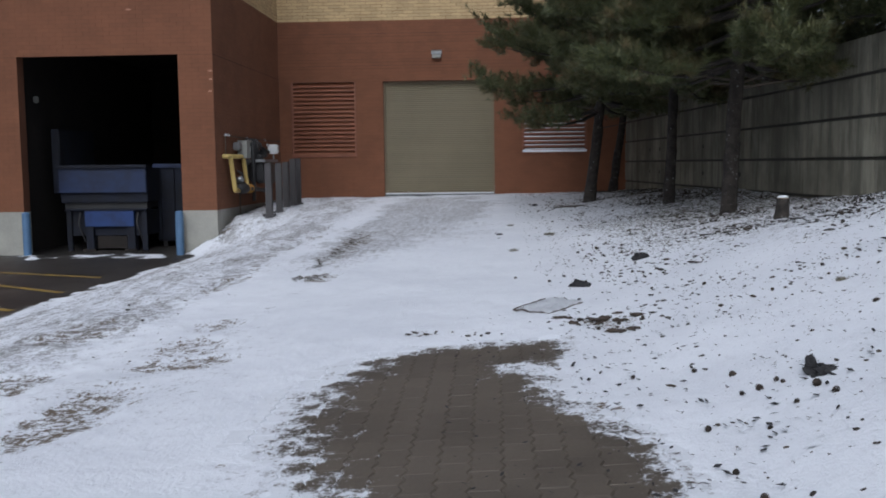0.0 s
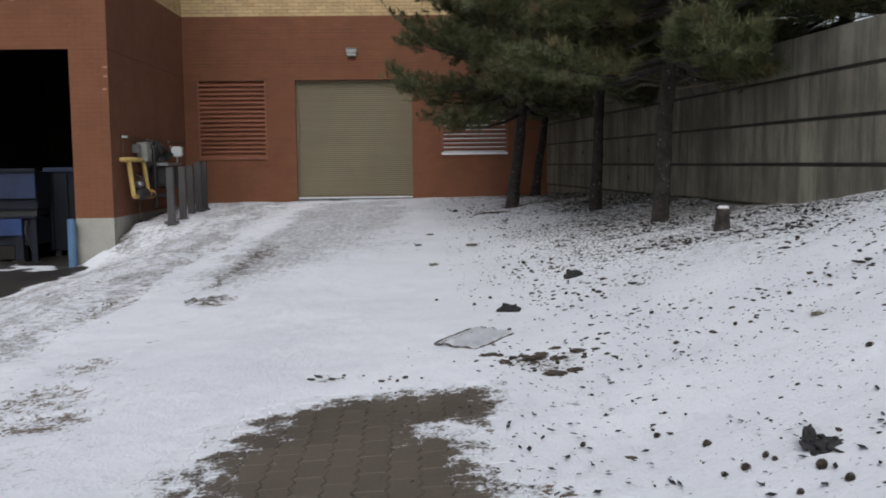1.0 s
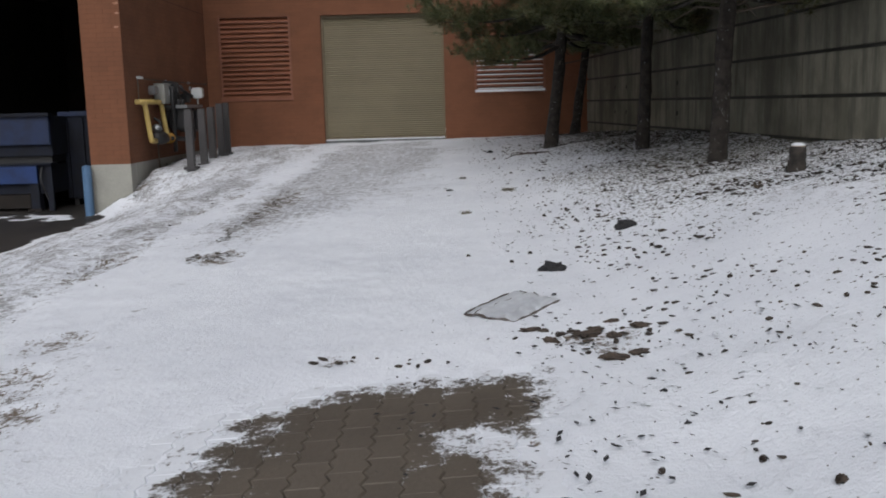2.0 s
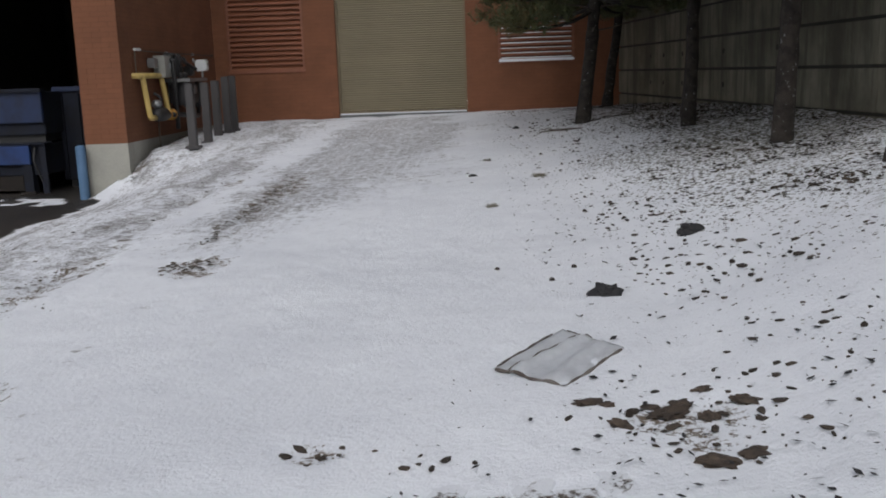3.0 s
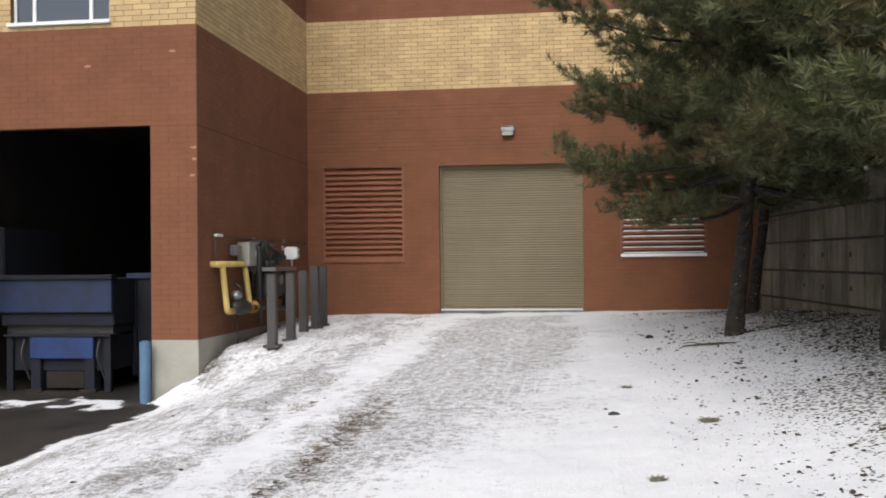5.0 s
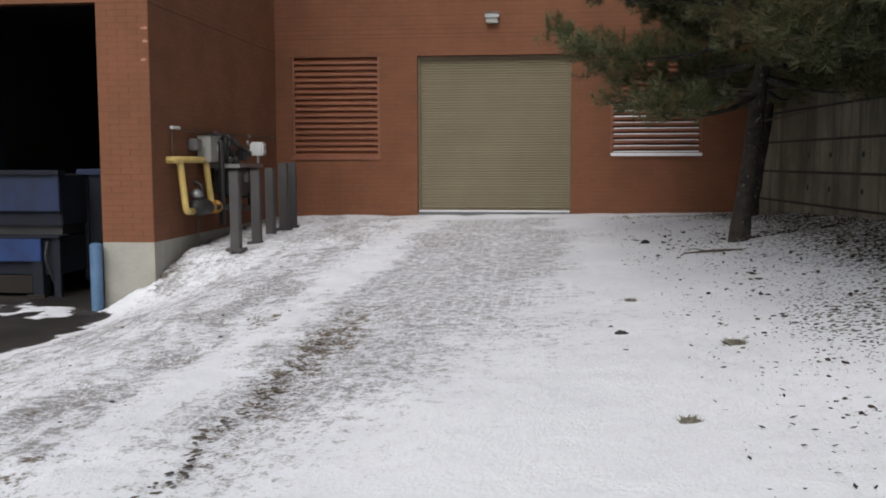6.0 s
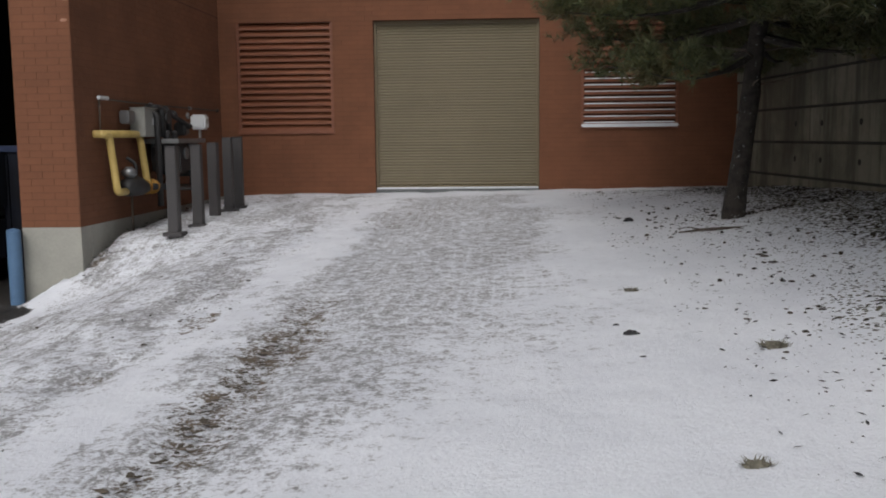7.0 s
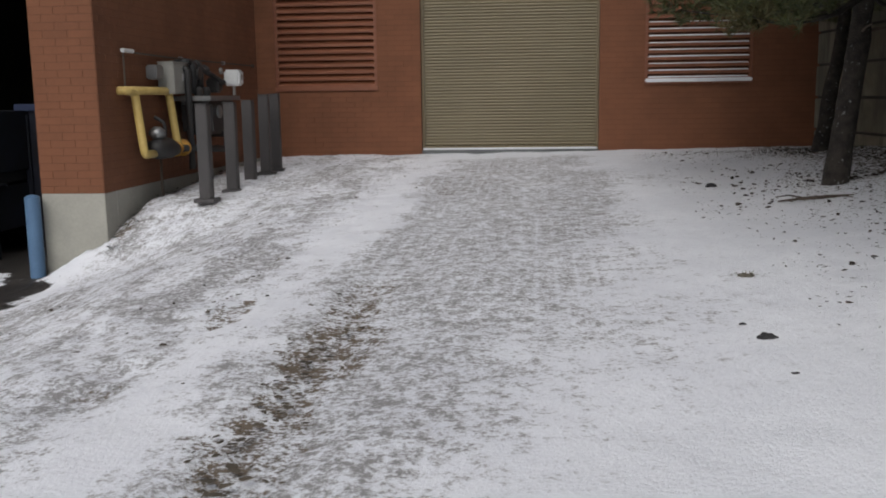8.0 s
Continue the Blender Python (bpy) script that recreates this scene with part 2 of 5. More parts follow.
c = mix_node(n, l, math_node(n, l, "MULTIPLY", fin, 0.7), c, (0.062, 0.049, 0.037))
c = mix_node(n, l, math_node(n, l, "MULTIPLY", rnd, 0.25), c, (0.15, 0.122, 0.092))
def along(start, *steps_y):
    out = start
    for gain, lo, hi in steps_y:
        out = math_node(n, l, "ADD", out, math_node(n, l, "MULTIPLY", ramp_node(n, l, py_s, lo, hi), gain))
    return out


left_d = math_node(n, l, "SUBTRACT", px_s, along(2.40, (-0.33, -24.0, -22.7), (0.20, -22.4, -21.3), (0.38, -21.4, -20.95)))
left_d = math_node(n, l, "MULTIPLY", left_d, 0.6)
right_d = math_node(n, l, "SUBTRACT", along(3.88, (-0.44, -23.6, -22.2), (0.19, -22.0, -21.4)), px_s)
top_d = math_node(n, l, "SUBTRACT", -20.97, py_s)
inlet = math_node(n, l, "MAXIMUM", math_node(n, l, "SUBTRACT", math_node(n, l, "ABSOLUTE", math_node(n, l, "ADD", py_s, 21.80)), 0.10), math_node(n, l, "SUBTRACT", 3.26, px_s))
inside_d = math_node(n, l, "MINIMUM", math_node(n, l, "MINIMUM", left_d, right_d), math_node(n, l, "MINIMUM", top_d, inlet))
local = n.new("ShaderNodeTexCoord").outputs["Object"]
lxyz = n.new("ShaderNodeSeparateXYZ")
l.new(local, lxyz.inputs[0])
rim = math_node(n, l, "MAXIMUM", math_node(n, l, "DIVIDE", math_node(n, l, "ABSOLUTE", lxyz.outputs[0]), 0.070), math_node(n, l, "DIVIDE", math_node(n, l, "ABSOLUTE", lxyz.outputs[1]), 0.1175))
rough_d = math_node(n, l, "ADD", math_node(n, l, "MULTIPLY", math_node(n, l, "SUBTRACT", mid, 0.5), 0.75), math_node(n, l, "MULTIPLY", math_node(n, l, "SUBTRACT", fin, 0.5), 0.55))
rough_d = math_node(n, l, "SUBTRACT", rough_d, math_node(n, l, "MULTIPLY", math_node(n, l, "POWER", rim, 4.0), 0.05))
bare_f = ramp_node(n, l, math_node(n, l, "ADD", inside_d, rough_d), -0.05, 0.08)
snow_p = mix_node(n, l, mid, (0.77, 0.79, 0.83), (0.66, 0.675, 0.71))
c = mix_node(n, l, bare_f, snow_p, c)
l.new(c, b.inputs["Base Color"])
l.new(math_node(n, l, "SUBTRACT", 0.9, math_node(n, l, "MULTIPLY", bare_f, 0.25)), b.inputs["Roughness"])
bump_node(n, l, b, math_node(n, l, "SUBTRACT", math_node(n, l, "MULTIPLY", fin, 0.5), bare_f), 0.6, 0.012)
M_PAVER = m


# ---- mesh helpers ----
def mesh_of(name, verts, faces, mat):
    me = bpy.data.meshes.new(name)
    me.from_pydata([tuple(v) for v in verts], [], [tuple(f) for f in faces])
    me.materials.append(mat)
    me.update()
    return me


def finish(name, bm, mat, smooth=False):
    me = bpy.data.meshes.new(name)
    bmesh.ops.recalc_face_normals(bm, faces=bm.faces)
    bm.to_mesh(me)
    bm.free()
    me.materials.append(mat)
    if smooth:
        for p in me.polygons:
            p.use_smooth = True
    return me


def part(name, bm, mat, parent=None, label="", smooth=False):
    ob = new(name, finish(name, bm, mat, smooth) if isinstance(bm, bmesh.types.BMesh) else bm)
    if parent:
        ob.parent = parent
    if label:
        ob["label"] = label
    return ob


def thing(name, at, label, category, group="", kind=""):
    ob = new(name)
    ob.location = at
    return tagged(ob, label, category, group, kind)


def box(lo, hi, bevel=0.0, bm=None):
    """A box from corner to corner, its edges rounded by bevel."""
    own = bmesh.new()
    bmesh.ops.create_cube(own, size=1)
    for v in own.verts:
        v.co = Vector([lo[i] + (v.co[i] + 0.5) * (hi[i] - lo[i]) for i in range(3)])
    if bevel:
        bmesh.ops.bevel(own, geom=own.edges[:], offset=bevel, segments=2, affect="EDGES")
    return join(bm, own)


def join(bm, own):
    if bm is None:
        return own
    tmp = bpy.data.meshes.new("tmp")
    own.to_mesh(tmp)
    own.free()
    bm.from_mesh(tmp)
    bpy.data.meshes.remove(tmp)
    return bm


def tube(points, radii, sides=10, bm=None, caps=True):
    """A round tube along the points; radii: one for each point, or one for all."""
    own = bmesh.new()
    pts = [Vector(p) for p in points]
    if isinstance(radii, (int, float)):
        radii = [radii] * len(pts)
    rings, side = [], None
    for i, p in enumerate(pts):
        d = (pts[min(i + 1, len(pts) - 1)] - pts[max(i - 1, 0)]).normalized()
        if side is None:
            side = d.orthogonal().normalized()
        side = (side - d * side.dot(d)).normalized()
        up = d.cross(side)
        rings.append([own.verts.new(p + radii[i] * (math.cos(a) * side + math.sin(a) * up)) for a in (2 * math.pi * k / sides for k in range(sides))])
    for r0, r1 in zip(rings, rings[1:]):
        for k in range(sides):
            own.faces.new((r0[k], r0[(k + 1) % sides], r1[(k + 1) % sides], r1[k]))
    if caps:
        own.faces.new(rings[0][::-1])
        own.faces.new(rings[-1])
    return join(bm, own)


def bend(points, r, steps=5):
    """The line through the points with its corners rounded by r."""
    pts = [Vector(p) for p in points]
    out = [pts[0]]
    for a, p, c in zip(pts, pts[1:], pts[2:]):
        d0, d1 = (a - p).normalized(), (c - p).normalized()
        s, e = p + d0 * r, p + d1 * r
        for k in range(steps + 1):
            t = k / steps
            out.append(s * (1 - t) ** 2 + p * 2 * t * (1 - t) + e * t * t)
    return out + [pts[-1]]


def lattice(x, y, seed):
    """A repeatable random number from 0 to 1 for each pair of whole numbers."""
    h = np.sin(x * 127.1 + y * 311.7 + seed * 74.7) * 43758.5453
    return h - np.floor(h)


def cloudy(x, y, scale, seed=0, octaves=4):
    """Smooth random values of about 0 to 1 over the plan."""
    total, weight, amount = 0, 0, 1.0
    for o in range(octaves):
        px, py = x * scale, y * scale
        ix, iy = np.floor(px), np.floor(py)
        fx, fy = px - ix, py - iy
        fx, fy = fx * fx * (3 - 2 * fx), fy * fy * (3 - 2 * fy)
        a, b2 = lattice(ix, iy, seed + o), lattice(ix + 1, iy, seed + o)
        c2, d2 = lattice(ix, iy + 1, seed + o), lattice(ix + 1, iy + 1, seed + o)
        total = total + amount * ((a * (1 - fx) + b2 * fx) * (1 - fy) + (c2 * (1 - fx) + d2 * fx) * fy)
        weight, amount, scale = weight + amount, amount * 0.5, scale * 2.03
    return total / weight


def smooth(v, lo, hi):
    t = np.clip((v - lo) / (hi - lo), 0, 1)
    return t * t * (3 - 2 * t)


# ---- the lie of the land ----
LOT = -1.16


def ramp_height(x, y):
    """The paved ramp, the bank beside it and the lower lot, without the snow's own relief."""
    x, y = np.asarray(x, float), np.asarray(y, float)
    z = -0.06 + 0.022 * np.maximum(y, -21) + 0.012 * np.clip(y + 21, -11, 0)
    z = z + 0.058 * np.interp(y, [-10, 0], [1, 0.22]) * (np.clip(x, -4, 9) - 2)
    z = z + np.maximum(x - 4.2, 0) * np.interp(y, [-30, -21, -17.5, -15, -13, -7, -1], [0.32, 0.30, 0.20, 0.12, 0.08, 0.08, 0.0])
    z = z - 0.055 * smooth(y, -2.6, -0.3)
    z = z - 0.085 * smooth(x, 0.4, 3.0) * smooth(y, -20.5, -16.0) * (1 - smooth(y, -7.5, -2.5))
    u = np.clip((-0.6 - x) / 2.75, 0, 1)
    s = (0.5 * u * u * (3 - 2 * u) + 0.5 * u) * smooth(-y, 5.3, 7.8)
    s = np.maximum(s, np.clip((-2.92 - x) / 0.75, 0, 1) ** 0.7)
    s = np.maximum(s, smooth(-y, 31, 48))
    return z * (1 - s) + LOT * s


def PATCH_L(y):
    """The left rim of the bare patch."""
    return 2.40 - 0.33 * smooth(y, -24.0, -22.7) + 0.20 * smooth(y, -22.4, -21.3) + 0.38 * smooth(y, -21.4, -20.95)


def PATCH_R(y):
    return 3.88 - 0.44 * smooth(y, -23.6, -22.2) + 0.19 * smooth(y, -22.0, -21.4)


def ground_at(x, y):
    return float(ramp_height(x, y))


# ---- ground ----
def steps(*spans):
    out = []
    for a, b3, d in spans:
        out += list(np.arange(a, b3 - 1e-6, d))
    return np.array(out)


xs = np.concatenate([[-400, -200, -100, -60, -40, -28, -20], steps((-15, -8, 0.5), (-8, -5, 0.09), (-5, 0, 0.08), (0, 1.8, 0.05), (1.8, 4.2, 0.03), (4.2, 5.4, 0.05), (5.4, 9.2, 0.08)), [9.2, 10, 12, 16, 24, 40, 80, 160, 400]])
ys = np.concatenate([[-400, -200, -100, -70, -50, -42, -36], steps((-33, -25.5, 0.25), (-25.5, -20.6, 0.03), (-20.6, -15, 0.05), (-15, -0.3, 0.07)), [-0.3, -0.1, 0.1, 0.5, 2, 10, 40, 120, 400]])
X, Y = np.meshgrid(xs, ys)
Z = ramp_height(X, Y)
inside = (X < -3.15) & (Y > -6.6)
Z[inside] = LOT
# masks: bare, thin, litter
edge = cloudy(X, Y, 3.2, 5) - 0.5
edge2 = cloudy(X, Y, 0.8, 9) - 0.5


def blot(cx, cy, rx, ry, soft=0.45, wob=0.8):
    d = np.hypot((X - cx) / rx, (Y - cy) / ry) + wob * edge
    return 1 - smooth(d, 1 - soft, 1 + soft)


near_patch = np.minimum(smooth(Y, -27.5, -26.6) * (1 - smooth(Y + 0.55 * edge, -21.35, -20.95)), 1)
left_edge = np.interp(Y, [-26, -23.5, -22, -21.3, -20.9], [2.2, 2.32, 2.42, 2.55, 2.75]) + 0.5 * edge
right_edge = np.interp(Y, [-26, -24, -22.8, -22.0, -21.7, -21.4, -20.9], [3.9, 3.86, 3.68, 3.40, 3.22, 3.62, 3.72]) + 0.45 * edge
ragged = cloudy(X, Y, 9.0, 44, 3) - 0.5
near_patch = near_patch * smooth(X + 0.9 * ragged * smooth(-Y, 21.5, 22.2), left_edge - 0.30, left_edge + 0.24) * (1 - smooth(X + 0.25 * ragged, right_edge - 0.08, right_edge + 0.10))
bare = near_patch.copy()
rut = 0.95 + 0.25 * edge2
stripe = (1 - smooth(np.abs(X - rut), 0.08, 0.36)) * smooth(Y, -18.0, -14.0) * (1 - smooth(Y, -11.2, -10.2))
bare = np.maximum(bare, 0.52 * stripe)
bare = np.maximum(bare, 0.58 * blot(0.96, -12.6, 0.30, 0.8))
bare = np.maximum(bare, 0.50 * blot(0.95, -13.9, 0.30, 0.55))
bare = np.maximum(bare, 0.54 * blot(1.12, -16.8, 0.30, 0.42))
bare = np.maximum(bare, 0.56 * blot(0.95, -21.1, 0.42, 0.28))
bare = np.maximum(bare, 0.56 * blot(-0.05, -21.5, 0.35, 0.5))
bare = np.maximum(bare, 0.56 * blot(0.75, -22.4, 0.30, 0.8))
bare = np.maximum(bare, 0.56 * blot(-0.5, -19.6, 0.55, 0.5))
bare = np.maximum(bare, 0.55 * blot(0.15, -11.6, 0.13, 0.5))
bare = np.maximum(bare, 0.52 * blot(0.1, -16.6, 0.22, 1.3))
bare = np.maximum(bare, 0.46 * blot(2.62, -20.54, 0.2, 0.10))
bare = np.maximum(bare, 0.50 * blot(4.0, -20.5, 0.30, 0.25, 0.6, 1.2))
bare = np.maximum(bare, 0.52 * blot(0.83, -20.5, 0.35, 0.45))
bare = np.maximum(bare, 0.50 * blot(0.8, -19.6, 0.25, 0.3))
bare = np.maximum(bare, 0.50 * blot(3.4, -21.9, 0.2, 0.25))
bare = np.maximum(bare, 0.40 * blot(1.1, -5.2, 0.75, 1.4))
foot = smooth(-X, 2.55, 3.0) * (X > -3.3) * smooth(Y, -7.0, -6.2)
bare = np.maximum(bare, 0.62 * foot)
thin = smooth(X + 1.6 * edge2 + 0.9 * edge, -0.5, 1.0) * (1 - smooth(X + 2.0 * edge2 + 0.8 * edge, 2.3, 4.2)) * smooth(Y + 2.2 * edge2 - 1.1 * (X - 1.6), -17.5, -12.0)
thin = thin * (0.76 + 0.55 * (1 - smooth(np.abs(X - 1.15), 0.1, 0.8)) * 0.6 + 0.35 * (1 - smooth(np.abs(X - 2.6), 0.1, 0.6)) * smooth(Y, -10, -6))
thin = np.minimum(thin * (1 - 0.6 * smooth(Y, -2.4, -0.8)), 0.80)
thin = np.maximum(thin, 0.42 * (1 - smooth(np.abs(X - 0.9), 0.3, 1.2)) * smooth(Y, -24.5, -22) * (1 - smooth(Y, -20.8, -19.0)))
thin = np.maximum(thin, 0.5 * (1 - smooth(np.abs(X - left_edge), 0.1, 0.55)) * smooth(Y, -26, -24) * (1 - smooth(Y, -21.8, -21.2)))
streak = 0.6 * cloudy(X * 2.6, Y * 0.9, 1.0, 14) + 0.4 * cloudy(X, Y, 5.5, 15, 3)
thin = np.maximum(thin, (0.62 + 0.33 * smooth(streak, 0.45, 0.64)) * smooth(-X, -0.7, 0.2) * (1 - smooth(-X, 2.9, 3.4)) * smooth(Y, -26, -22))
thin = np.maximum(thin, 0.55 * smooth(streak, 0.5, 0.72) * (1 - smooth(np.abs(X - 0.7), 0.5, 1.1)) * smooth(Y, -25, -22) * (1 - smooth(Y, -15, -12)))
bare = np.maximum(bare, 0.47 * smooth(streak, 0.62, 0.74) * smooth(-X, -0.9, 0.0) * (1 - smooth(-X, 2.4, 3.0)) * smooth(Y, -25, -22))
litter = smooth(X + 1.3 * edge2, 3.9, 5.2) * smooth(Y + 1.5 * edge2, -20.5, -16.0)
thin = np.maximum(thin, 0.42 * litter * (0.6 + edge))
thin = np.maximum(thin, 0.62 * smooth(X + 0.8 * edge2, 4.4, 6.0) * smooth(Y, -22, -18) * (1 - 0.5 * smooth(Y, -13, -10)))
litter = litter * (1 - 0.45 * smooth(Y, -12.5, -10.5) * (1 - smooth(X, 5.2, 6.2))) * (0.72 + 0.28 * smooth(X, 4.6, 6.4) * smooth(Y, -16, -12))
litter = np.maximum(litter, 0.24 * smooth(X + edge2, 4.0, 4.6) * smooth(Y, -27, -22))
litter = np.maximum(litter, 0.15 * smooth(X + 1.2 * edge2, 3.2, 3.9) * smooth(Y, -21.5, -20))
litter = np.maximum(litter, 0.20 * smooth(-X, 0.2, 1.0) * smooth(Y, -14, -6))
litter = np.maximum(litter, 0.60 * blot(5.45, -6.6, 1.0, 1.1, 0.5, 0.9))
litter = np.maximum(litter, 0.62 * smooth(X, 6.3, 7.2) * smooth(Y, -17.5, -12))
lot = smooth(-X + 0.55 * edge, 3.15, 3.55) * np.where(Y > -6.7, (X < -3.5), 1.0)
strip = (1 - smooth(np.abs(Y + 6.95 + 1.1 * edge2) + 1.7 * edge, 0.10, 0.55)) * smooth(X, -8.2, -7.0) * smooth(cloudy(X, Y, 1.9, 77), 0.38, 0.56)
lot = lot * (1 - 0.72 * strip)
lot = np.maximum(lot, smooth(-Y, 40, 48))
# the snow's own relief
relief = 0.020 * (1 - smooth(bare, 0.25, 0.62)) + 0.030 * (cloudy(X, Y, 1.3, 2) - 0.5) + 0.016 * (cloudy(X, Y, 6.0, 3) - 0.5)
relief = relief + (0.08 * (cloudy(X, Y, 2.0, 21) - 0.5) + 0.05 * (cloudy(X, Y, 5.0, 23) - 0.5)) * smooth(-X, -0.8, 0.2) + 0.05 * (cloudy(X, Y, 1.7, 31) - 0.5) * smooth(X, 4.2, 5.2)
relief = relief - 0.022 * (1 - smooth(np.abs(X - 1.1), 0.1, 0.4)) * smooth(Y, -18, -14)
bed = smooth(X + 0.5 * ragged, PATCH_L(Y) - 0.30, PATCH_L(Y) + 0.04) * (1 - smooth(X + 0.3 * ragged, PATCH_R(Y) - 0.02, PATCH_R(Y) + 0.14)) * smooth(Y, -26.4, -26.3) * (1 - smooth(Y + 0.3 * ragged, -20.99, -20.86))
halo = smooth(X, PATCH_L(Y) - 1.1, PATCH_L(Y) - 0.2) * (1 - smooth(X, PATCH_R(Y) + 0.05, PATCH_R(Y) + 0.6)) * smooth(Y, -26.4, -26.3) * (1 - smooth(Y, -20.9, -20.2))
relief = (relief - 0.014 * halo * (1 - smooth(bare, 0.25, 0.62))) * (1 - bed) - 0.007 * bed
Z = Z + relief * (1 - lot) * ~inside
Z[Y > -0.05] = np.minimum(Z[Y > -0.05], -0.12)
ny, nx = X.shape
idx = np.arange(nx * ny).reshape(ny, nx)
quads = np.stack([idx[:-1, :-1], idx[:-1, 1:], idx[1:, 1:], idx[1:, :-1]], -1).reshape(-1, 4)
me = bpy.data.meshes.new("ground")
me.vertices.add(nx * ny)
me.vertices.foreach_set("co", np.stack([X, Y, Z], -1).astype(np.float32).ravel())
me.loops.add(quads.size)
me.loops.foreach_set("vertex_index", quads.astype(np.int32).ravel())
me.polygons.add(len(quads))
me.polygons.foreach_set("loop_start", np.arange(0, quads.size, 4, dtype=np.int32))
me.update(calc_edges=True)
me.validate()
me.polygons.foreach_set("use_smooth", np.ones(len(quads), dtype=bool))
cover = me.attributes.new("cover", "FLOAT_COLOR", "POINT")
cover.data.foreach_set("color", np.stack([bare, thin, litter, np.ones_like(bare)], -1).astype(np.float32).ravel())
lots = me.attributes.new("lot", "FLOAT", "POINT")
lots.data.foreach_set("value", lot.astype(np.float32).ravel())
me.materials.append(M_GROUND)
ground = tagged(new("ground", me), "snow-covered paved ramp beside a dark wet asphalt lot", "ground", kind="structure")


# ---- walls of the building ----
COURSE, LENGTH, JOINT = 0.0909, 0.305, 0.007
BASE = -0.17
BAND0, BAND1, TOP = BASE + 56 * COURSE, BASE + 74 * COURSE, BASE + 101 * COURSE


def wall_frame(origin, along, out):
    """The matrix that lays (along, up, out) of a wall into the world."""
    a, o = Vector(along), Vector(out)
    return Matrix((( a.x, 0, o.x, origin[0]), (a.y, 0, o.y, origin[1]), (0, 1, 0, 0), (0, 0, 0, 1)))


def wall_backing(frame_m, u0, u1, z0, z1, holes, depth):
    """The wall's body round its openings, as boxes butted end to end."""
    bm = bmesh.new()
    us = sorted({u0, u1, *[h[0] for h in holes], *[h[1] for h in holes]})
    for a, c in zip(us, us[1:]):
        mid_u = (a + c) / 2
        cuts = sorted([(h[2], h[3]) for h in holes if h[0] <= mid_u <= h[1]])
        z = z0
        for lo, hi in cuts + [(z1, z1)]:
            if lo > z:
                box((a, z, -depth), (c, lo, -0.0035), bm=bm)
            z = hi
    bm.transform(frame_m)
    return bm


def brick_rows(u0, u1, z0, z1, holes, wide=()):
    """Each brick's u0, u1, z0, z1, in running bond, cut at the openings; wide: heights where a joint is open."""
    rows = []
    count = int(round((z1 - z0) / COURSE))
    for r in range(count):
        a, c = z0 + r * COURSE + JOINT / 2, z0 + (r + 1) * COURSE - JOINT / 2
        if any(a - 0.001 <= w < a + COURSE for w in wide):
            a += 0.016
        mid_z = (a + c) / 2
        free = [(u0, u1)]
        for h in holes:
            if h[2] < mid_z < h[3]:
                free = [s for f0, f1 in free for s in ((f0, min(f1, h[0])), (max(f0, h[1]), f1)) if s[1] - s[0] > 0.02]
        for f0, f1 in free:
            k = math.floor(f0 / LENGTH) - 1
            while True:
                b0 = k * LENGTH + (LENGTH / 2 if r % 2 else 0)
                k += 1
                if b0 > f1:
                    break
                s0, s1 = max(b0, f0), min(b0 + LENGTH - JOINT, f1)
                if s1 - s0 > 0.03:
                    rows.append((s0, s1, a, c))
    return rows


def brick_skin(bricks, frame_m, rng):
    """The bricks as one mesh: a chamfered face each, proud of the mortar by a few millimetres."""
    verts, faces = [], []
    for s0, s1, a, c in bricks:
        d = 0.0 + rng.uniform(-0.0008, 0.0008)
        i = len(verts)
        for du, dz, w in ((0, 0, -0.008), (0.0015, 0.0015, d)):
            verts += [frame_m @ Vector(p) for p in ((s0 + du, a + dz, w), (s1 - du, a + dz, w), (s1 - du, c - dz, w), (s0 + du, c - dz, w))]
        faces += [(i + 4, i + 5, i + 6, i + 7)] + [(i + k, i + (k + 1) % 4, i + 4 + (k + 1) % 4, i + 4 + k) for k in range(4)]
    return verts, faces


def brick_mesh(length, height):
    v, f = brick_skin([(0, length, 0, height)], Matrix.Identity(4), random.Random(1))
    return mesh_of("brick", v, f, M_BRICK)


BRICK_MESHES = {}
LATER = []


def brick_wall(name, frame_m, u0, u1, holes, wide, depth, label, near, z_low=BASE):
    """A wall with its red, yellow and red brickwork. near: the stretch (u0, u1, z0, z1) whose bricks are pieces of their own."""
    body = part(name, wall_backing(frame_m, u0, u1, z_low, TOP, holes, depth), M_MORTAR)
    tagged(body, label, "wall", kind="structure")
    rng = random.Random(len(name))
    red = brick_rows(u0, u1, BASE, BAND0, holes, wide) + brick_rows(u0, u1, BAND1, TOP, holes)
    yellow = brick_rows(u0, u1, BAND0, BAND1, holes)
    own = [q for q in red if near[0] <= q[0] and q[1] <= near[1] and near[2] <= q[2] and q[3] <= near[3]][:300]
    kept = set(own)
    v, f = brick_skin([q for q in red if q not in kept], frame_m, rng)
    tagged(part("brickwork", mesh_of("brickwork", v, f, M_BRICKS), None, body), kind="stuff")
    v, f = brick_skin(yellow, frame_m, rng)
    tagged(part("yellow_brickwork", mesh_of("yellow_brickwork", v, f, M_YBRICK), None, body, "buff yellow brick band"), kind="stuff")
    for w in wide:
        bm = box((u0 + 0.001, w, -0.02), (u1 - 0.001, w + (0.026 if len(wide) > 1 else 0.05), -0.0010))
        if len(wide) > 1 or name == "wall_side":
            bm.transform(frame_m)
            part("shadow_joint", bm, M_JOINT, body)
        else:
            bm.free()
    LATER.append((body, frame_m, own))
    return body


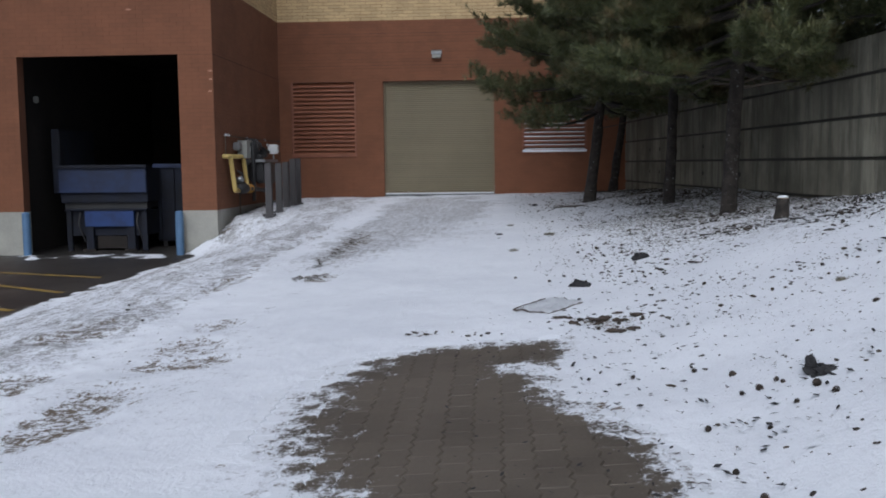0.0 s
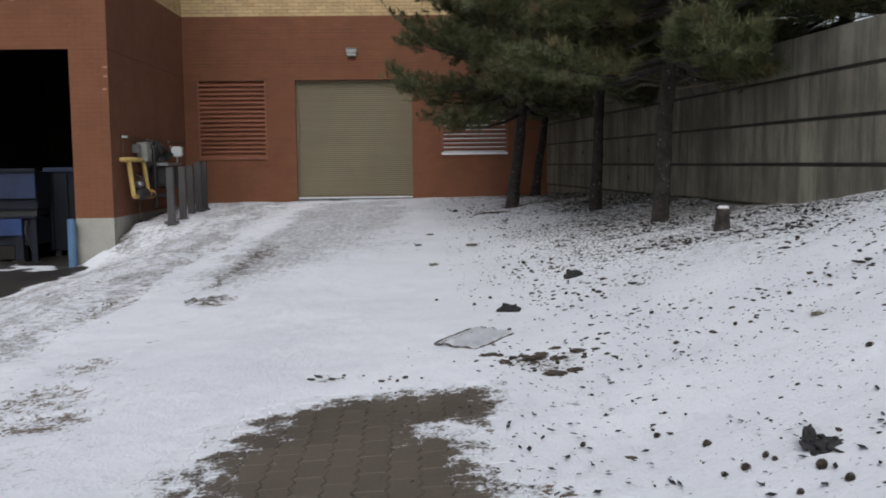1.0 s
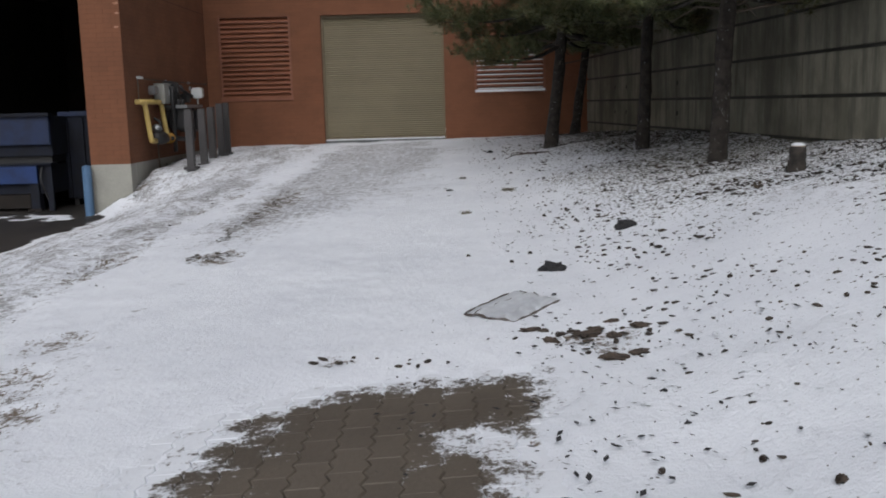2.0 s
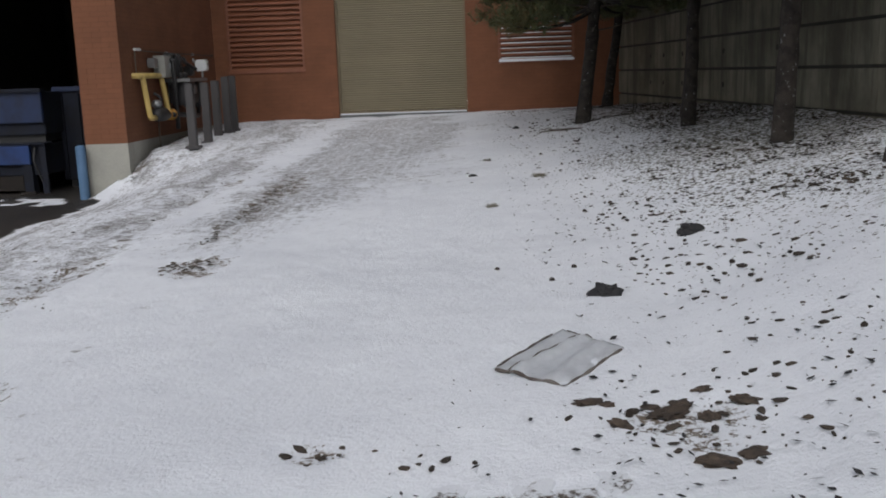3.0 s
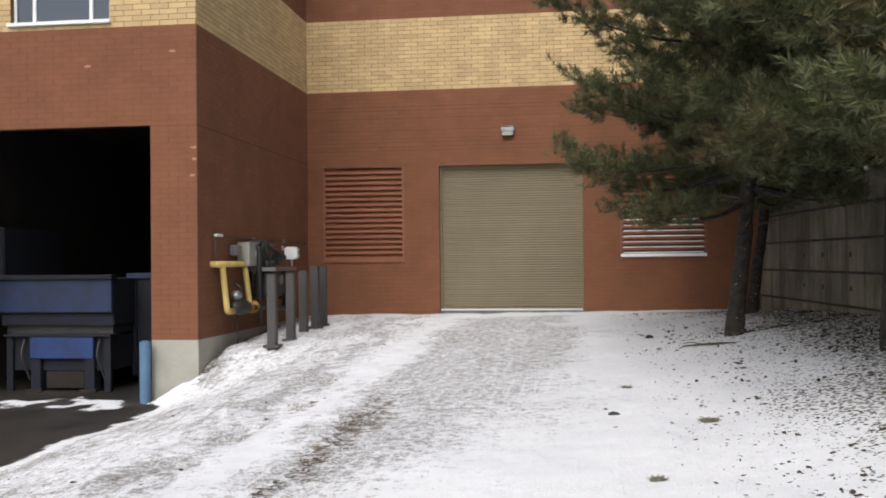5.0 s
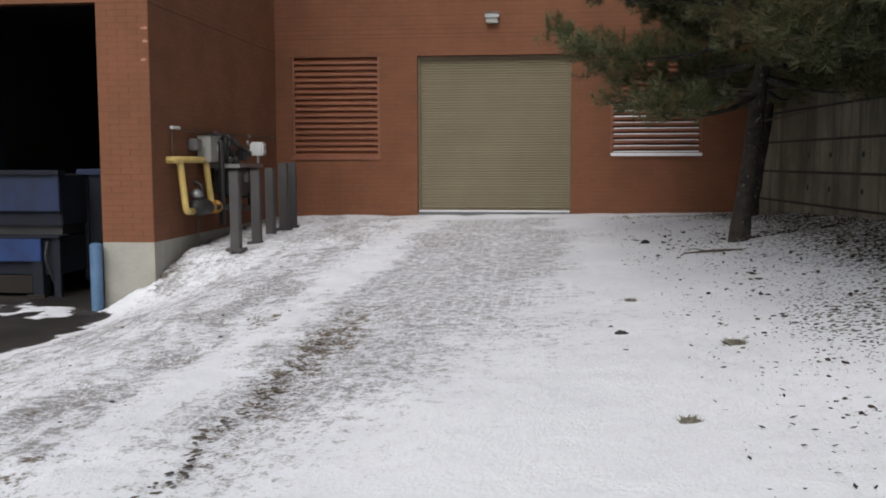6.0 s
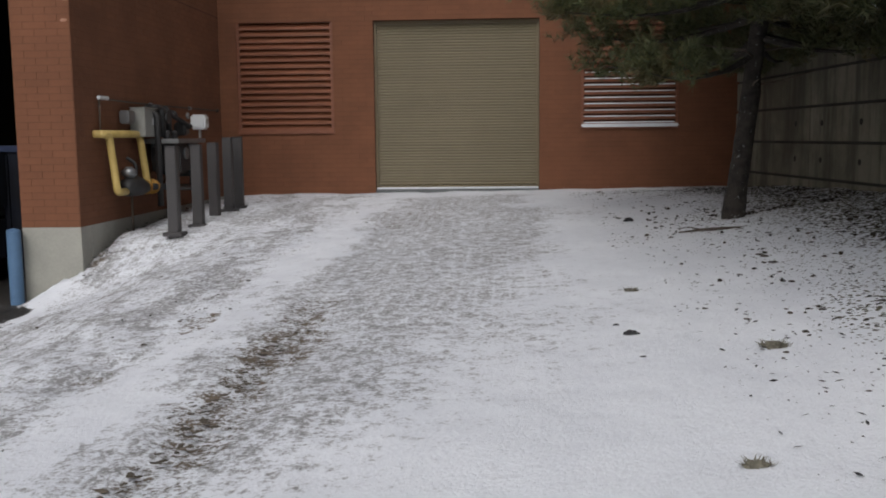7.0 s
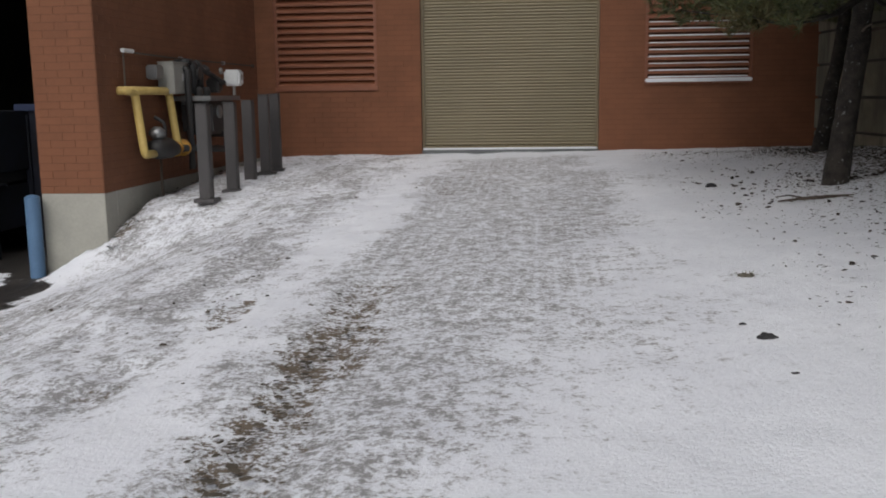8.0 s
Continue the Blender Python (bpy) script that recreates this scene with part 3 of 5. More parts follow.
DOOR = (0.0, 3.2, -0.16, 3.195)
LOUV_L = (-2.69, -0.80, 1.037, 3.235)
LOUV_R = (3.995, 5.856, 1.07, 3.235)
BAY = (-7.50, -3.83, LOT - 0.1, 3.32)
F_BACK = wall_frame((0, 0), (1, 0, 0), (0, -1, 0))
F_SIDE = wall_frame((-3.04, 0), (0, -1, 0), (1, 0, 0))
F_FRONT = wall_frame((0, -6.52), (1, 0, 0), (0, -1, 0))
WINDOW = (-6.25, -4.52, 5.04, 6.45)
SHELVES = (3.635, 3.83, 4.05, 4.32, 4.54)
brick_wall("wall_back", F_BACK, -3.04, 7.6, [DOOR, LOUV_L, LOUV_R], SHELVES, 0.35, "red brick wall with a buff yellow brick band", (3.2, 6.7, BASE, 1.1))
brick_wall("wall_side", F_SIDE, 0.0, 6.513, [], (3.29,), 0.30, "red brick side wall above a concrete plinth", (4.4, 6.52, BASE, 2.6))
brick_wall("wall_front", F_FRONT, -14.0, -3.047, [BAY, WINDOW], (3.29,), 0.30, "red brick front wall with a tall bay opening", (-3.84, -3.0, BASE, 3.3))
for name, lo, hi in (("plinth", (-3.83, -6.52, -1.4), (-3.04, -6.20, BASE)), ("plinth", (-14.0, -6.52, -1.4), (-7.5, -6.20, BASE)), ("plinth", (-3.34, -6.198, -1.4), (-3.04, 0.0, BASE)), ("plinth", (-3.04, 0.005, -1.4), (-0.002, 0.35, BASE)), ("plinth", (3.202, 0.005, -1.4), (7.6, 0.35, BASE))):
    tagged(part(name, box(lo, hi, 0.006), M_CONC), "grey cast concrete plinth under the brick wall", "plinth", kind="structure")
# pale smears of mortar near the pier's corner
M_SMEAR = worn("mortar_smear", (0.43, 0.24, 0.165), (0.36, 0.165, 0.105), 0.95, coarse=12, vary=0)
rng = random.Random(19)
pier = bpy.data.objects["wall_front"]
for u, z, w in ((-3.11, 2.93, 0.12), (-3.09, 2.74, 0.09), (-3.12, 2.48, 0.10), (-3.45, 4.5, 0.12), (-4.9, 4.3, 0.14)):
    bm = bmesh.new()
    ring = [bm.verts.new((u + w * math.cos(a) * rng.uniform(0.4, 0.6), -6.5225, z + 0.024 * math.sin(a) * rng.uniform(0.6, 1.2))) for a in (k * math.pi / 6 for k in range(12))]
    bm.faces.new(ring)
    part("mortar_smear", bm, M_SMEAR, pier, "pale dried mortar smear")
# upper floors close the building above and behind
roof = box((-14.2, -6.6, TOP), (-2.96, 14, TOP + 0.25), 0.02)
box((-2.955, -0.08, TOP), (7.7, 14, TOP + 0.25), 0.02, roof)
tagged(part("roof", roof, M_ROOF), "flat grey roof edge above the brick walls", "roof", kind="structure")
for lo, hi in (((-14.3, -6.5, -1.4), (-14.0, 14, TOP)), ((7.3, 0.36, -1.4), (7.6, 14, TOP)), ((-14.0, 13.7, -1.4), (7.3, 14, TOP))):
    tagged(part("wall_far", box(lo, hi), M_MORTAR), "plain brick wall of the building's far side", "wall", kind="structure")
# the bay's inside; its shade is put into the near-black wall colour
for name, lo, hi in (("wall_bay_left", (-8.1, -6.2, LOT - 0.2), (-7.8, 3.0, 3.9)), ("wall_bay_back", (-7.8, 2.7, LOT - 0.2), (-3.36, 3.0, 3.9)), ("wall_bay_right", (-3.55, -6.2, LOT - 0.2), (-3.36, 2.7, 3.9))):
    tagged(part(name, box(lo, hi), M_BAYWALL), "block wall inside the bay, darkened for its shade", "wall", kind="structure")
tagged(part("ceiling", box((-8.1, -6.2, 3.9), (-3.36, 3.0, 4.1)), M_BAYWALL), "bay ceiling, darkened for its shade", "ceiling", kind="structure")
# solid dark backing in place of the shaded cavity behind the louvres
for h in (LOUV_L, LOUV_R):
    tagged(part("vent_shade_backing", box((h[0] - 0.05, 0.351, h[2] - 0.05), (h[1] + 0.05, 0.45, h[3] + 0.05)), M_DARK), "added dark backing that stands for the shade behind a louvre", "vent cavity", kind="structure")


# ---- roller door ----
def roller_door():
    d = thing("roller_door", (1.6, 0.1, 0.0), "closed tan ribbed steel roller door in the brick wall", "door", kind="structure")
    mv = Matrix.Translation((-1.6, -0.1, 0.0))
    def add(name, bm, mat, label=""):
        bm.transform(mv)
        return part(name, bm, mat, d, label)
    add("guide", box((0.002, 0.10, -0.10), (0.045, 0.30, 3.193), 0.008), M_FRAME)
    add("guide", box((3.155, 0.10, -0.10), (3.198, 0.30, 3.193), 0.008), M_FRAME)
    add("head_frame", box((0.045, 0.12, 3.135), (3.155, 0.30, 3.193), 0.008), M_FRAME)
    add("bottom_bar", box((0.048, 0.08, -0.05), (3.152, 0.16, 0.012), 0.01), M_FRAME)
    add("snow_line", box((0.02, 0.03, -0.056), (3.18, 0.079, -0.022), 0.008), M_SNOW, "thin line of blown snow")
    add("threshold", box((0.002, 0.015, -0.18), (3.198, 0.30, -0.057), 0.006), M_SILL, "grey steel threshold")
    pitch, count = 0.055, 57
    bm = bmesh.new()
    prof = [(0.0, 0.0), (-0.010, 0.008), (-0.015, 0.022), (-0.015, 0.034), (-0.010, 0.046), (0.0, 0.052), (0.0, 0.055)]
    rows = [[bm.verts.new((x, y, z)) for x in (-1.555, 1.555)] for y, z in prof]
    for r0, r1 in zip(rows, rows[1:]):
        bm.faces.new((r0[0], r0[1], r1[1], r1[0]))
    slat = finish("slat", bm, M_DOOR, True)
    for k in range(count):
        s = part("slat", slat, None, d)
        s.location = (0, 0.085, 0.012 + k * pitch)
    return d


roller_door()


# ---- louvred vents ----
def louvre(h, label, snowy):
    w, hh = h[1] - h[0], h[3] - h[2]
    ob = thing("louvre_vent", (h[0] + w / 2, 0.0, h[2]), label, "vent", "louvred vents in the wall", "structure")
    e = 0.055
    for name, lo, hi in (("frame_side", (-w / 2 + 0.002, 0.02, 0.002), (-w / 2 + e, 0.14, hh - 0.002)), ("frame_side", (w / 2 - e, 0.02, 0.002), (w / 2 - 0.002, 0.14, hh - 0.002)), ("frame_head", (-w / 2 + e, 0.02, hh - e), (w / 2 - e, 0.14, hh - 0.002))):
        part(name, box(lo, hi, 0.006), M_LOUVRE, ob)
    part("sill", box((-w / 2 - 0.01, -0.035, 0.002), (w / 2 + 0.01, 0.14, 0.075), 0.01), M_LOUVRE, ob)
    count = 17
    pitch = (hh - 0.075 - e) / count
    bm = bmesh.new()
    pts = [(0.034, -0.026), (0.028, -0.018), (0.028, 0.026), (0.125, 0.100), (0.125, 0.090), (0.040, 0.018), (0.040, -0.026)]
    l0 = [bm.verts.new((-w / 2 + e, y, z)) for y, z in pts]
    l1 = [bm.verts.new((w / 2 - e, y, z)) for y, z in pts]
    for k in range(len(pts)):
        j = (k + 1) % len(pts)
        bm.faces.new((l0[k], l0[j], l1[j], l1[k]))
    bm.faces.new(l0[::-1])
    bm.faces.new(l1)
    blade = finish("blade", bm, M_LOUVRE)
    for k in range(count):
        s = part("blade", blade, None, ob)
        s.location = (0, 0, 0.09 + k * pitch)
        if snowy and k < 9:
            bm = box((-w / 2 + e + 0.01, 0.022, 0.020), (w / 2 - e - 0.01, 0.066, 0.056 - 0.004 * (k % 3)), 0.012)
            part("snow_cap", bm, M_SNOW, s, "white snow lying on the blade")
    if snowy:
        part("snow_cap", box((-w / 2, -0.045, 0.02), (w / 2, 0.06, 0.105), 0.02), M_SNOW, ob, "white snow lying on the sill")
    return ob


louvre(LOUV_L, "brick-red painted metal louvre vent beside the roller door", False)
louvre(LOUV_R, "red louvre vent with white snow on its blades", True)


# ---- wall lamp over the door ----
lamp = thing("wall_lamp", (1.56, 0.0, 3.94), "small grey wall lamp over the roller door", "lamp")
part("back_plate", box((-0.13, -0.025, -0.10), (0.13, -0.001, 0.10), 0.008), M_STEEL, lamp)
bm = box((-0.145, -0.17, -0.02), (0.145, -0.025, 0.12), 0.015)
for v in bm.verts:
    if v.co.z > 0.05 and v.co.y < -0.1:
        v.co.z -= 0.05
part("housing", bm, M_STEEL, lamp)
part("lens", box((-0.12, -0.15, -0.115), (0.12, -0.03, -0.021), 0.012), M_GREY, lamp, "dull grey lens, unlit")


# ---- upper window ----
win = thing("window_1", (-5.385, -6.45, 5.04), "white-framed three-pane upper window over the bay", "window", kind="structure")
w0, w1 = -0.865, 0.865
part("window_sill", box((w0 - 0.04, -0.14, -0.05), (w1 + 0.04, 0.1, 0.012), 0.008), M_WHITE, win)
for a, c in ((w0 + 0.002, w0 + 0.05), (-0.53, -0.47), (0.47, 0.53), (w1 - 0.05, w1 - 0.002)):
    part("mullion", box((a, 0.02, 0.0121), (c, 0.09, 1.40), 0.006), M_WHITE, win)
for a, c in ((w0 + 0.05, -0.53), (-0.47, 0.47), (0.53, w1 - 0.05)):
    part("pane", box((a, 0.05, 0.012), (c, 0.058, 1.40)), M_GLASS, win)
    part("window_rail", box((a, 0.02, 1.36), (c, 0.049, 1.405), 0.004), M_WHITE, win)
# a dark board behind the panes stands in for the room's shade
tagged(part("room_shade", box((-6.3, -6.2, 4.95), (-4.45, -6.1, 6.5)), M_DARK), "dark board that stands for the unlit room behind the upper window", "room", kind="structure")


# ---- retaining wall ----
def retaining_wall():
    a, c = Vector((6.92, 0.34, 0)), Vector((9.45, -34.0, 0))
    d = (c - a).normalized()
    out = Vector((-abs(d.y), -abs(d.x), 0)) if d.y < 0 else Vector((-1, 0, 0))
    fm = Matrix(((d.x, 0, out.x, a.x), (d.y, 0, out.y, a.y), (0, 1, 0, 0), (0, 0, 0, 1)))
    total = (c - a).length
    bm = box((0, -1.6, -0.40), (total, 2.40, -0.035))
    bm.transform(fm)
    body = tagged(part("wall_retaining", bm, M_GROOVE), "weathered grey concrete retaining wall with dark recessed grooves", "wall", kind="structure")
    rng = random.Random(4)
    levels = [-0.29, 0.26, 0.81, 1.36, 1.91, 2.42]
    cuts = [0.0, 1.55] + [1.55 + 2.31 * k for k in range(1, 15)] + [total]
    cuts = [q for q in cuts if q <= total]
    for z0, z1 in zip(levels, levels[1:]):
        for u0, u1 in zip(cuts, cuts[1:]):
            w = rng.uniform(-0.006, 0.006)
            bm = box((u0 + 0.006, z0 + 0.022, -0.034), (u1 - 0.006, z1 - 0.022, w), 0.008)
            bm.transform(fm)
            part("concrete_panel", bm, M_WALL, body)
    # form-tie holes
    for z in (0.55, 1.10):
        for u in (3.3, 4.3, 5.6, 7.9, 10.2):
            bm = tube([(u, z, -0.01), (u, z, 0.0075)], 0.045, 12)
            bm.transform(fm)
            part("tie_hole", bm, M_GROOVE, body, "dark stained tie hole")
    return body


retaining_wall()
# the higher ground behind the retaining wall
M_BANK = worn("leaf_strewn_bank", (0.085, 0.068, 0.048), (0.26, 0.25, 0.245), 0.95, coarse=1.6, fine=20, bump=0.5, dist=0.02, vary=0)
verts, faces = [], []
for j in range(40):
    y = 0.3 - j * 1.0
    for i in range(14):
        x = 6.95 - 0.0735 * y + 0.40 + (i / 13) ** 2 * 60
        verts.append((x, y, 2.30 + 0.10 * (x - 7) * (i > 0) + 0.15 * float(cloudy(np.array(x), np.array(y), 0.6, 8) - 0.5)))
for j in range(39):
    for i in range(13):
        q = j * 14 + i
        faces.append((q, q + 14, q + 15, q + 1))
tagged(part("bank", mesh_of("bank", verts, faces, M_BANK), None), "brown littered higher ground behind the retaining wall", "bank", kind="structure")


# ---- steel bollards by the gas set ----
def bollard():
    ob = thing("bollard", (0, 0, 0), "charcoal square steel bollard guarding the gas meter, on snow", "bollard", "bollards beside the gas meter")
    r = 0.074
    part("post", box((-r, -r, -0.25), (r, r, 1.17), 0.012), M_POST, ob)
    part("cap", box((-r - 0.003, -r - 0.003, 1.171), (r + 0.003, r + 0.003, 1.185), 0.004), M_POST, ob)
    part("base_plate", box((-0.13, -0.13, -0.03), (0.13, 0.13, 0.022), 0.005), M_POST, ob)
    return ob


spots = [(-2.00, -5.92, -0.315), (-2.01, -4.84, -0.305), (-2.02, -3.99, -0.28), (-2.00, -3.25, -0.20), (-1.99, -2.68, -0.19)]
first = bollard()
first.location = spots[0]
for k, (x, y, z) in enumerate(spots[1:]):
    copy_thing(first, pose(x, y, z + 0.0, 0, 0, (3, -4, 2, 5)[k]))

# blue posts at the bay's jambs
bluepost = thing("guard_post", (-3.865, -6.68, LOT), "blue painted round steel guard post at the bay opening", "bollard", "guard posts at the bay")
part("post", tube([(0, 0, -0.1), (0, 0, 0.965)], 0.088, 24), M_BLUEPOST, bluepost)
part("dome", tube([(0, 0, 0.9651), (0, 0, 0.985), (0, 0, 0.995)], [0.086, 0.06, 0.02], 24), M_BLUEPOST, bluepost)
copy_thing(bluepost, pose(-7.36, -6.72, LOT))


# ---- gas meter set on the side wall ----
gas = thing("gas_meter_set", (-3.04, -4.6, 0.2), "gas meter set with yellow pipe loop on the brick wall", "gas meter")
W = Vector((3.04, 4.6, -0.2))


def gpart(name, bm, mat, label="", smooth=False):
    bm.transform(Matrix.Translation(W))
    return part(name, bm, mat, gas, label, smooth)


px = -2.82
gpart("yellow_pipe", tube(bend([(-3.035, -5.98, 1.04), (-2.93, -5.98, 1.04), (-2.92, -5.76, 1.02), (px, -5.80, 0.24), (px, -5.50, 0.24)], 0.07), 0.053, 14), M_YELLOW, "yellow painted gas pipe", True)
gpart("yellow_pipe", tube(bend([(-2.93, -6.02, 1.04), (-2.93, -4.62, 1.04), (px, -4.68, 0.32), (px, -4.58, 0.26)], 0.10), 0.053, 14), M_YELLOW, "yellow painted gas pipe", True)
gpart("flange", tube([(px, -4.78, 0.26), (px, -4.74, 0.26)], 0.105, 18), M_RUSTY, "rusty orange flange", True)
gpart("flange", tube([(px, -4.50, 0.26), (px, -4.46, 0.26)], 0.115, 18), M_RUSTY, "rusty orange flange", True)
gpart("elbow", tube(bend([(px, -4.76, 0.26), (px, -4.46, 0.26), (-2.95, -4.42, 0.26)], 0.08), 0.070, 14), M_RUSTY, "rusty orange elbow", True)
gpart("regulator_body", tube([(px, -5.52, 0.26), (px, -5.44, 0.29), (px, -5.20, 0.30), (px, -4.98, 0.28), (px, -4.78, 0.26)], [0.06, 0.13, 0.15, 0.13, 0.09], 18), M_BLACK, "black cast regulator", True)
gpart("regulator_diaphragm", tube([(px, -5.36, 0.42), (px, -5.36, 0.47), (px, -5.36, 0.52), (px, -5.36, 0.58)], [0.06, 0.105, 0.105, 0.04], 20), M_STEEL, "dull galvanised diaphragm housing", True)
gpart("vent_stub", tube(bend([(px, -5.1, 0.40), (px, -5.1, 0.62), (-2.95, -5.1, 0.70)], 0.05), 0.025, 8), M_BLACK)
gpart("riser", tube([(-2.90, -5.10, -0.42), (-2.90, -5.10, 0.16)], 0.018, 10), M_DEAD, "thin rusty riser", True)
gpart("enclosure", box((-3.03, -4.72, 1.00), (-2.80, -4.22, 1.42), 0.012), M_GREY, "grey metal enclosure")
gpart("enclosure_label", box((-2.805, -4.42, 1.18), (-2.797, -4.30, 1.28)), M_WHITE, "pale label plate")
gpart("small_box", box((-3.03, -5.12, 1.19), (-2.88, -4.86, 1.38), 0.02), M_STEEL)
gpart("meter_shelf", box((-3.03, -4.30, 0.90), (-2.45, -2.95, 0.97), 0.01), M_STEEL, "dull steel shelf")
gpart("meter_body", box((-2.95, -4.15, 0.42), (-2.50, -3.55, 0.895), 0.05), M_BLACK, "black gas meter")
gpart("meter_body", box((-2.95, -3.42, 0.36), (-2.50, -2.95, 0.895), 0.05), M_BLACK, "black gas meter")
gpart("meter_index", tube([(-2.52, -3.85, 0.74), (-2.47, -3.85, 0.74)], 0.09, 16), M_STEEL)
gpart("header_pipe", tube(bend([(-2.78, -4.62, 0.26), (-2.72, -4.20, 0.24), (-2.72, -2.90, 0.16), (-2.72, -2.75, 0.9)], 0.08), 0.05, 12), M_BLACK, "black header pipe", True)
gpart("drop_pipe", tube(bend([(-2.88, -4.34, 1.35), (-2.75, -4.34, 1.35), (-2.75, -4.34, -0.05)], 0.06), 0.045, 12), M_BLACK, "black drop pipe", True)
gpart("valve_pipe", tube(bend([(-3.0, -4.05, 1.42), (-2.78, -4.05, 1.42), (-2.78, -4.05, 1.0)], 0.07), 0.06, 12), M_BLACK, "black valve piping", True)
gpart("valve_pipe", tube(bend([(-3.0, -3.66, 1.36), (-2.82, -3.66, 1.36), (-2.82, -3.66, 0.99)], 0.07), 0.055, 12), M_BLACK, "black valve piping", True)
gpart("valve_wheel", tube([(-2.70, -4.05, 1.28), (-2.67, -4.05, 1.28)], 0.085, 16), M_BLACK)
gpart("valve_body", box((-2.90, -3.2, 1.02), (-2.70, -2.98, 1.24), 0.03), M_BLACK)
gpart("pressure_manifold", tube(bend([(-2.98, -4.20, 1.44), (-2.80, -4.20, 1.46), (-2.80, -3.30, 1.30), (-2.66, -3.05, 1.16)], 0.06), 0.040, 10), M_BLACK, "black pressure manifold", True)
gpart("union_nut", tube([(-2.80, -3.86, 1.42), (-2.80, -3.74, 1.40)], 0.062, 8), M_BLACK)
gpart("union_nut", tube([(-2.80, -3.52, 1.37), (-2.80, -3.42, 1.35)], 0.058, 8), M_BLACK)
gpart("meter_neck", tube([(-2.72, -4.02, 0.88), (-2.72, -4.02, 1.06), (-2.72, -4.02, 1.10)], [0.06, 0.06, 0.035], 12), M_BLACK)
gpart("meter_neck", tube([(-2.72, -3.70, 0.88), (-2.72, -3.70, 1.06), (-2.72, -3.70, 1.10)], [0.06, 0.06, 0.035], 12), M_BLACK)
gpart("gauge", tube([(-2.66, -3.22, 1.34), (-2.63, -3.22, 1.34)], 0.05, 14), M_STEEL, "small round pressure gauge")
gpart("bracket", box((-3.035, -3.9, 0.60), (-2.96, -3.84, 0.98), 0.006), M_STEEL)
gpart("wall_clip", box((-3.035, -2.02, 1.47), (-2.985, -1.96, 1.53), 0.006), M_STEEL)
gpart("wall_clip", box((-3.035, -3.92, 1.47), (-2.985, -3.86, 1.53), 0.006), M_STEEL)
gpart("enclosure_lip", box((-3.03, -4.735, 1.42), (-2.785, -4.205, 1.435), 0.004), M_GREY)
gpart("white_box", box((-2.75, -2.80, 1.12), (-2.50, -2.56, 1.37), 0.03), M_WHITE, "white plastic telemetry box")
gpart("box_bracket", tube([(-3.03, -2.70, 1.20), (-2.74, -2.70, 1.20)], 0.03, 10), M_STEEL)
gpart("box_dial", tube([(-2.505, -2.68, 1.26), (-2.494, -2.68, 1.26)], 0.05, 16), M_GREY)
gpart("box_pipe", tube([(-2.62, -2.70, 0.98), (-2.62, -2.70, 1.125)], 0.025, 10), M_STEEL)
gpart("conduit", tube(bend([(-3.0, -5.84, 1.05), (-3.0, -5.84, 1.52), (-3.0, -4.3, 1.50), (-3.0, -0.35, 1.50)], 0.05), 0.013, 10), M_DEAD, "thin rusty conduit")
gpart("conduit_head", tube([(-2.98, -5.90, 1.53), (-2.98, -5.60, 1.53)], 0.026, 12), M_WHITE)
gpart("conduit_head", tube([(-3.02, -0.40, 1.50), (-2.97, -0.40, 1.50)], 0.03, 12), M_DEAD)


# ---- waste compactor in the bay ----
comp = thing("waste_compactor", (-6.05, -5.5, LOT), "blue steel waste compactor standing in the dark bay", "compactor")
C = Matrix.Translation((6.05, 5.5, -LOT))


def cpart(name, bm, mat, label=""):
    bm.transform(C)
    return part(name, bm, mat, comp, label)


# panels and body take paints with the bay's shade mixed in
cpart("upper_panel", box((-7.15, -5.48, 0.22), (-5.04, -5.40, 0.80), 0.012), M_BLUESHADED, "blue upper panel, darkened for the bay's shade")
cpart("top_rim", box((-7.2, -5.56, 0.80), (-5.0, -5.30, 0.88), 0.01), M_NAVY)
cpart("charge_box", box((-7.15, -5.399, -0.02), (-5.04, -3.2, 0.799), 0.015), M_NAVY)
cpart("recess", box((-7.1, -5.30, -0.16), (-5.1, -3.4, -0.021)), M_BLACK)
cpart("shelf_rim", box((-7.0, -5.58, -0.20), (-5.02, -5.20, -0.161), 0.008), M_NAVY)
cpart("lower_panel", box((-6.52, -5.56, -0.58), (-5.34, -5.48, -0.205), 0.01), M_BLUE, "blue lower panel, darkened for the bay's shade")
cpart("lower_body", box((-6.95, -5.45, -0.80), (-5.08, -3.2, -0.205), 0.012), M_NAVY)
for x in (-6.42, -5.42):
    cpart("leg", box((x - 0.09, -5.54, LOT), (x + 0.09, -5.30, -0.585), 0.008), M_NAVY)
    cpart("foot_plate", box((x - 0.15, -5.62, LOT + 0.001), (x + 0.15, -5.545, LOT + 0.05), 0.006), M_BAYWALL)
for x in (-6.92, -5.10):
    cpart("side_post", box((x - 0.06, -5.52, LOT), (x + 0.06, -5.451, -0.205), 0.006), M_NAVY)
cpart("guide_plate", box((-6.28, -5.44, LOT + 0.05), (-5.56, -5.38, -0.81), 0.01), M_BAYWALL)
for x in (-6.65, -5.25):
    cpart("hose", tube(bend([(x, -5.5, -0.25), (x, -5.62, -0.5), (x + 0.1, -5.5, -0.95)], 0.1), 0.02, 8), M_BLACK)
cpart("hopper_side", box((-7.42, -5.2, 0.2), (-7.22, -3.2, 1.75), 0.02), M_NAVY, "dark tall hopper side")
box2 = thing("roll_off_container", (-4.55, -2.2, LOT), "dark blue roll-off container deeper in the bay", "container")
bm = box((-0.6, -2.3, 0.15), (0.62, 2.2, 1.95), 0.02)
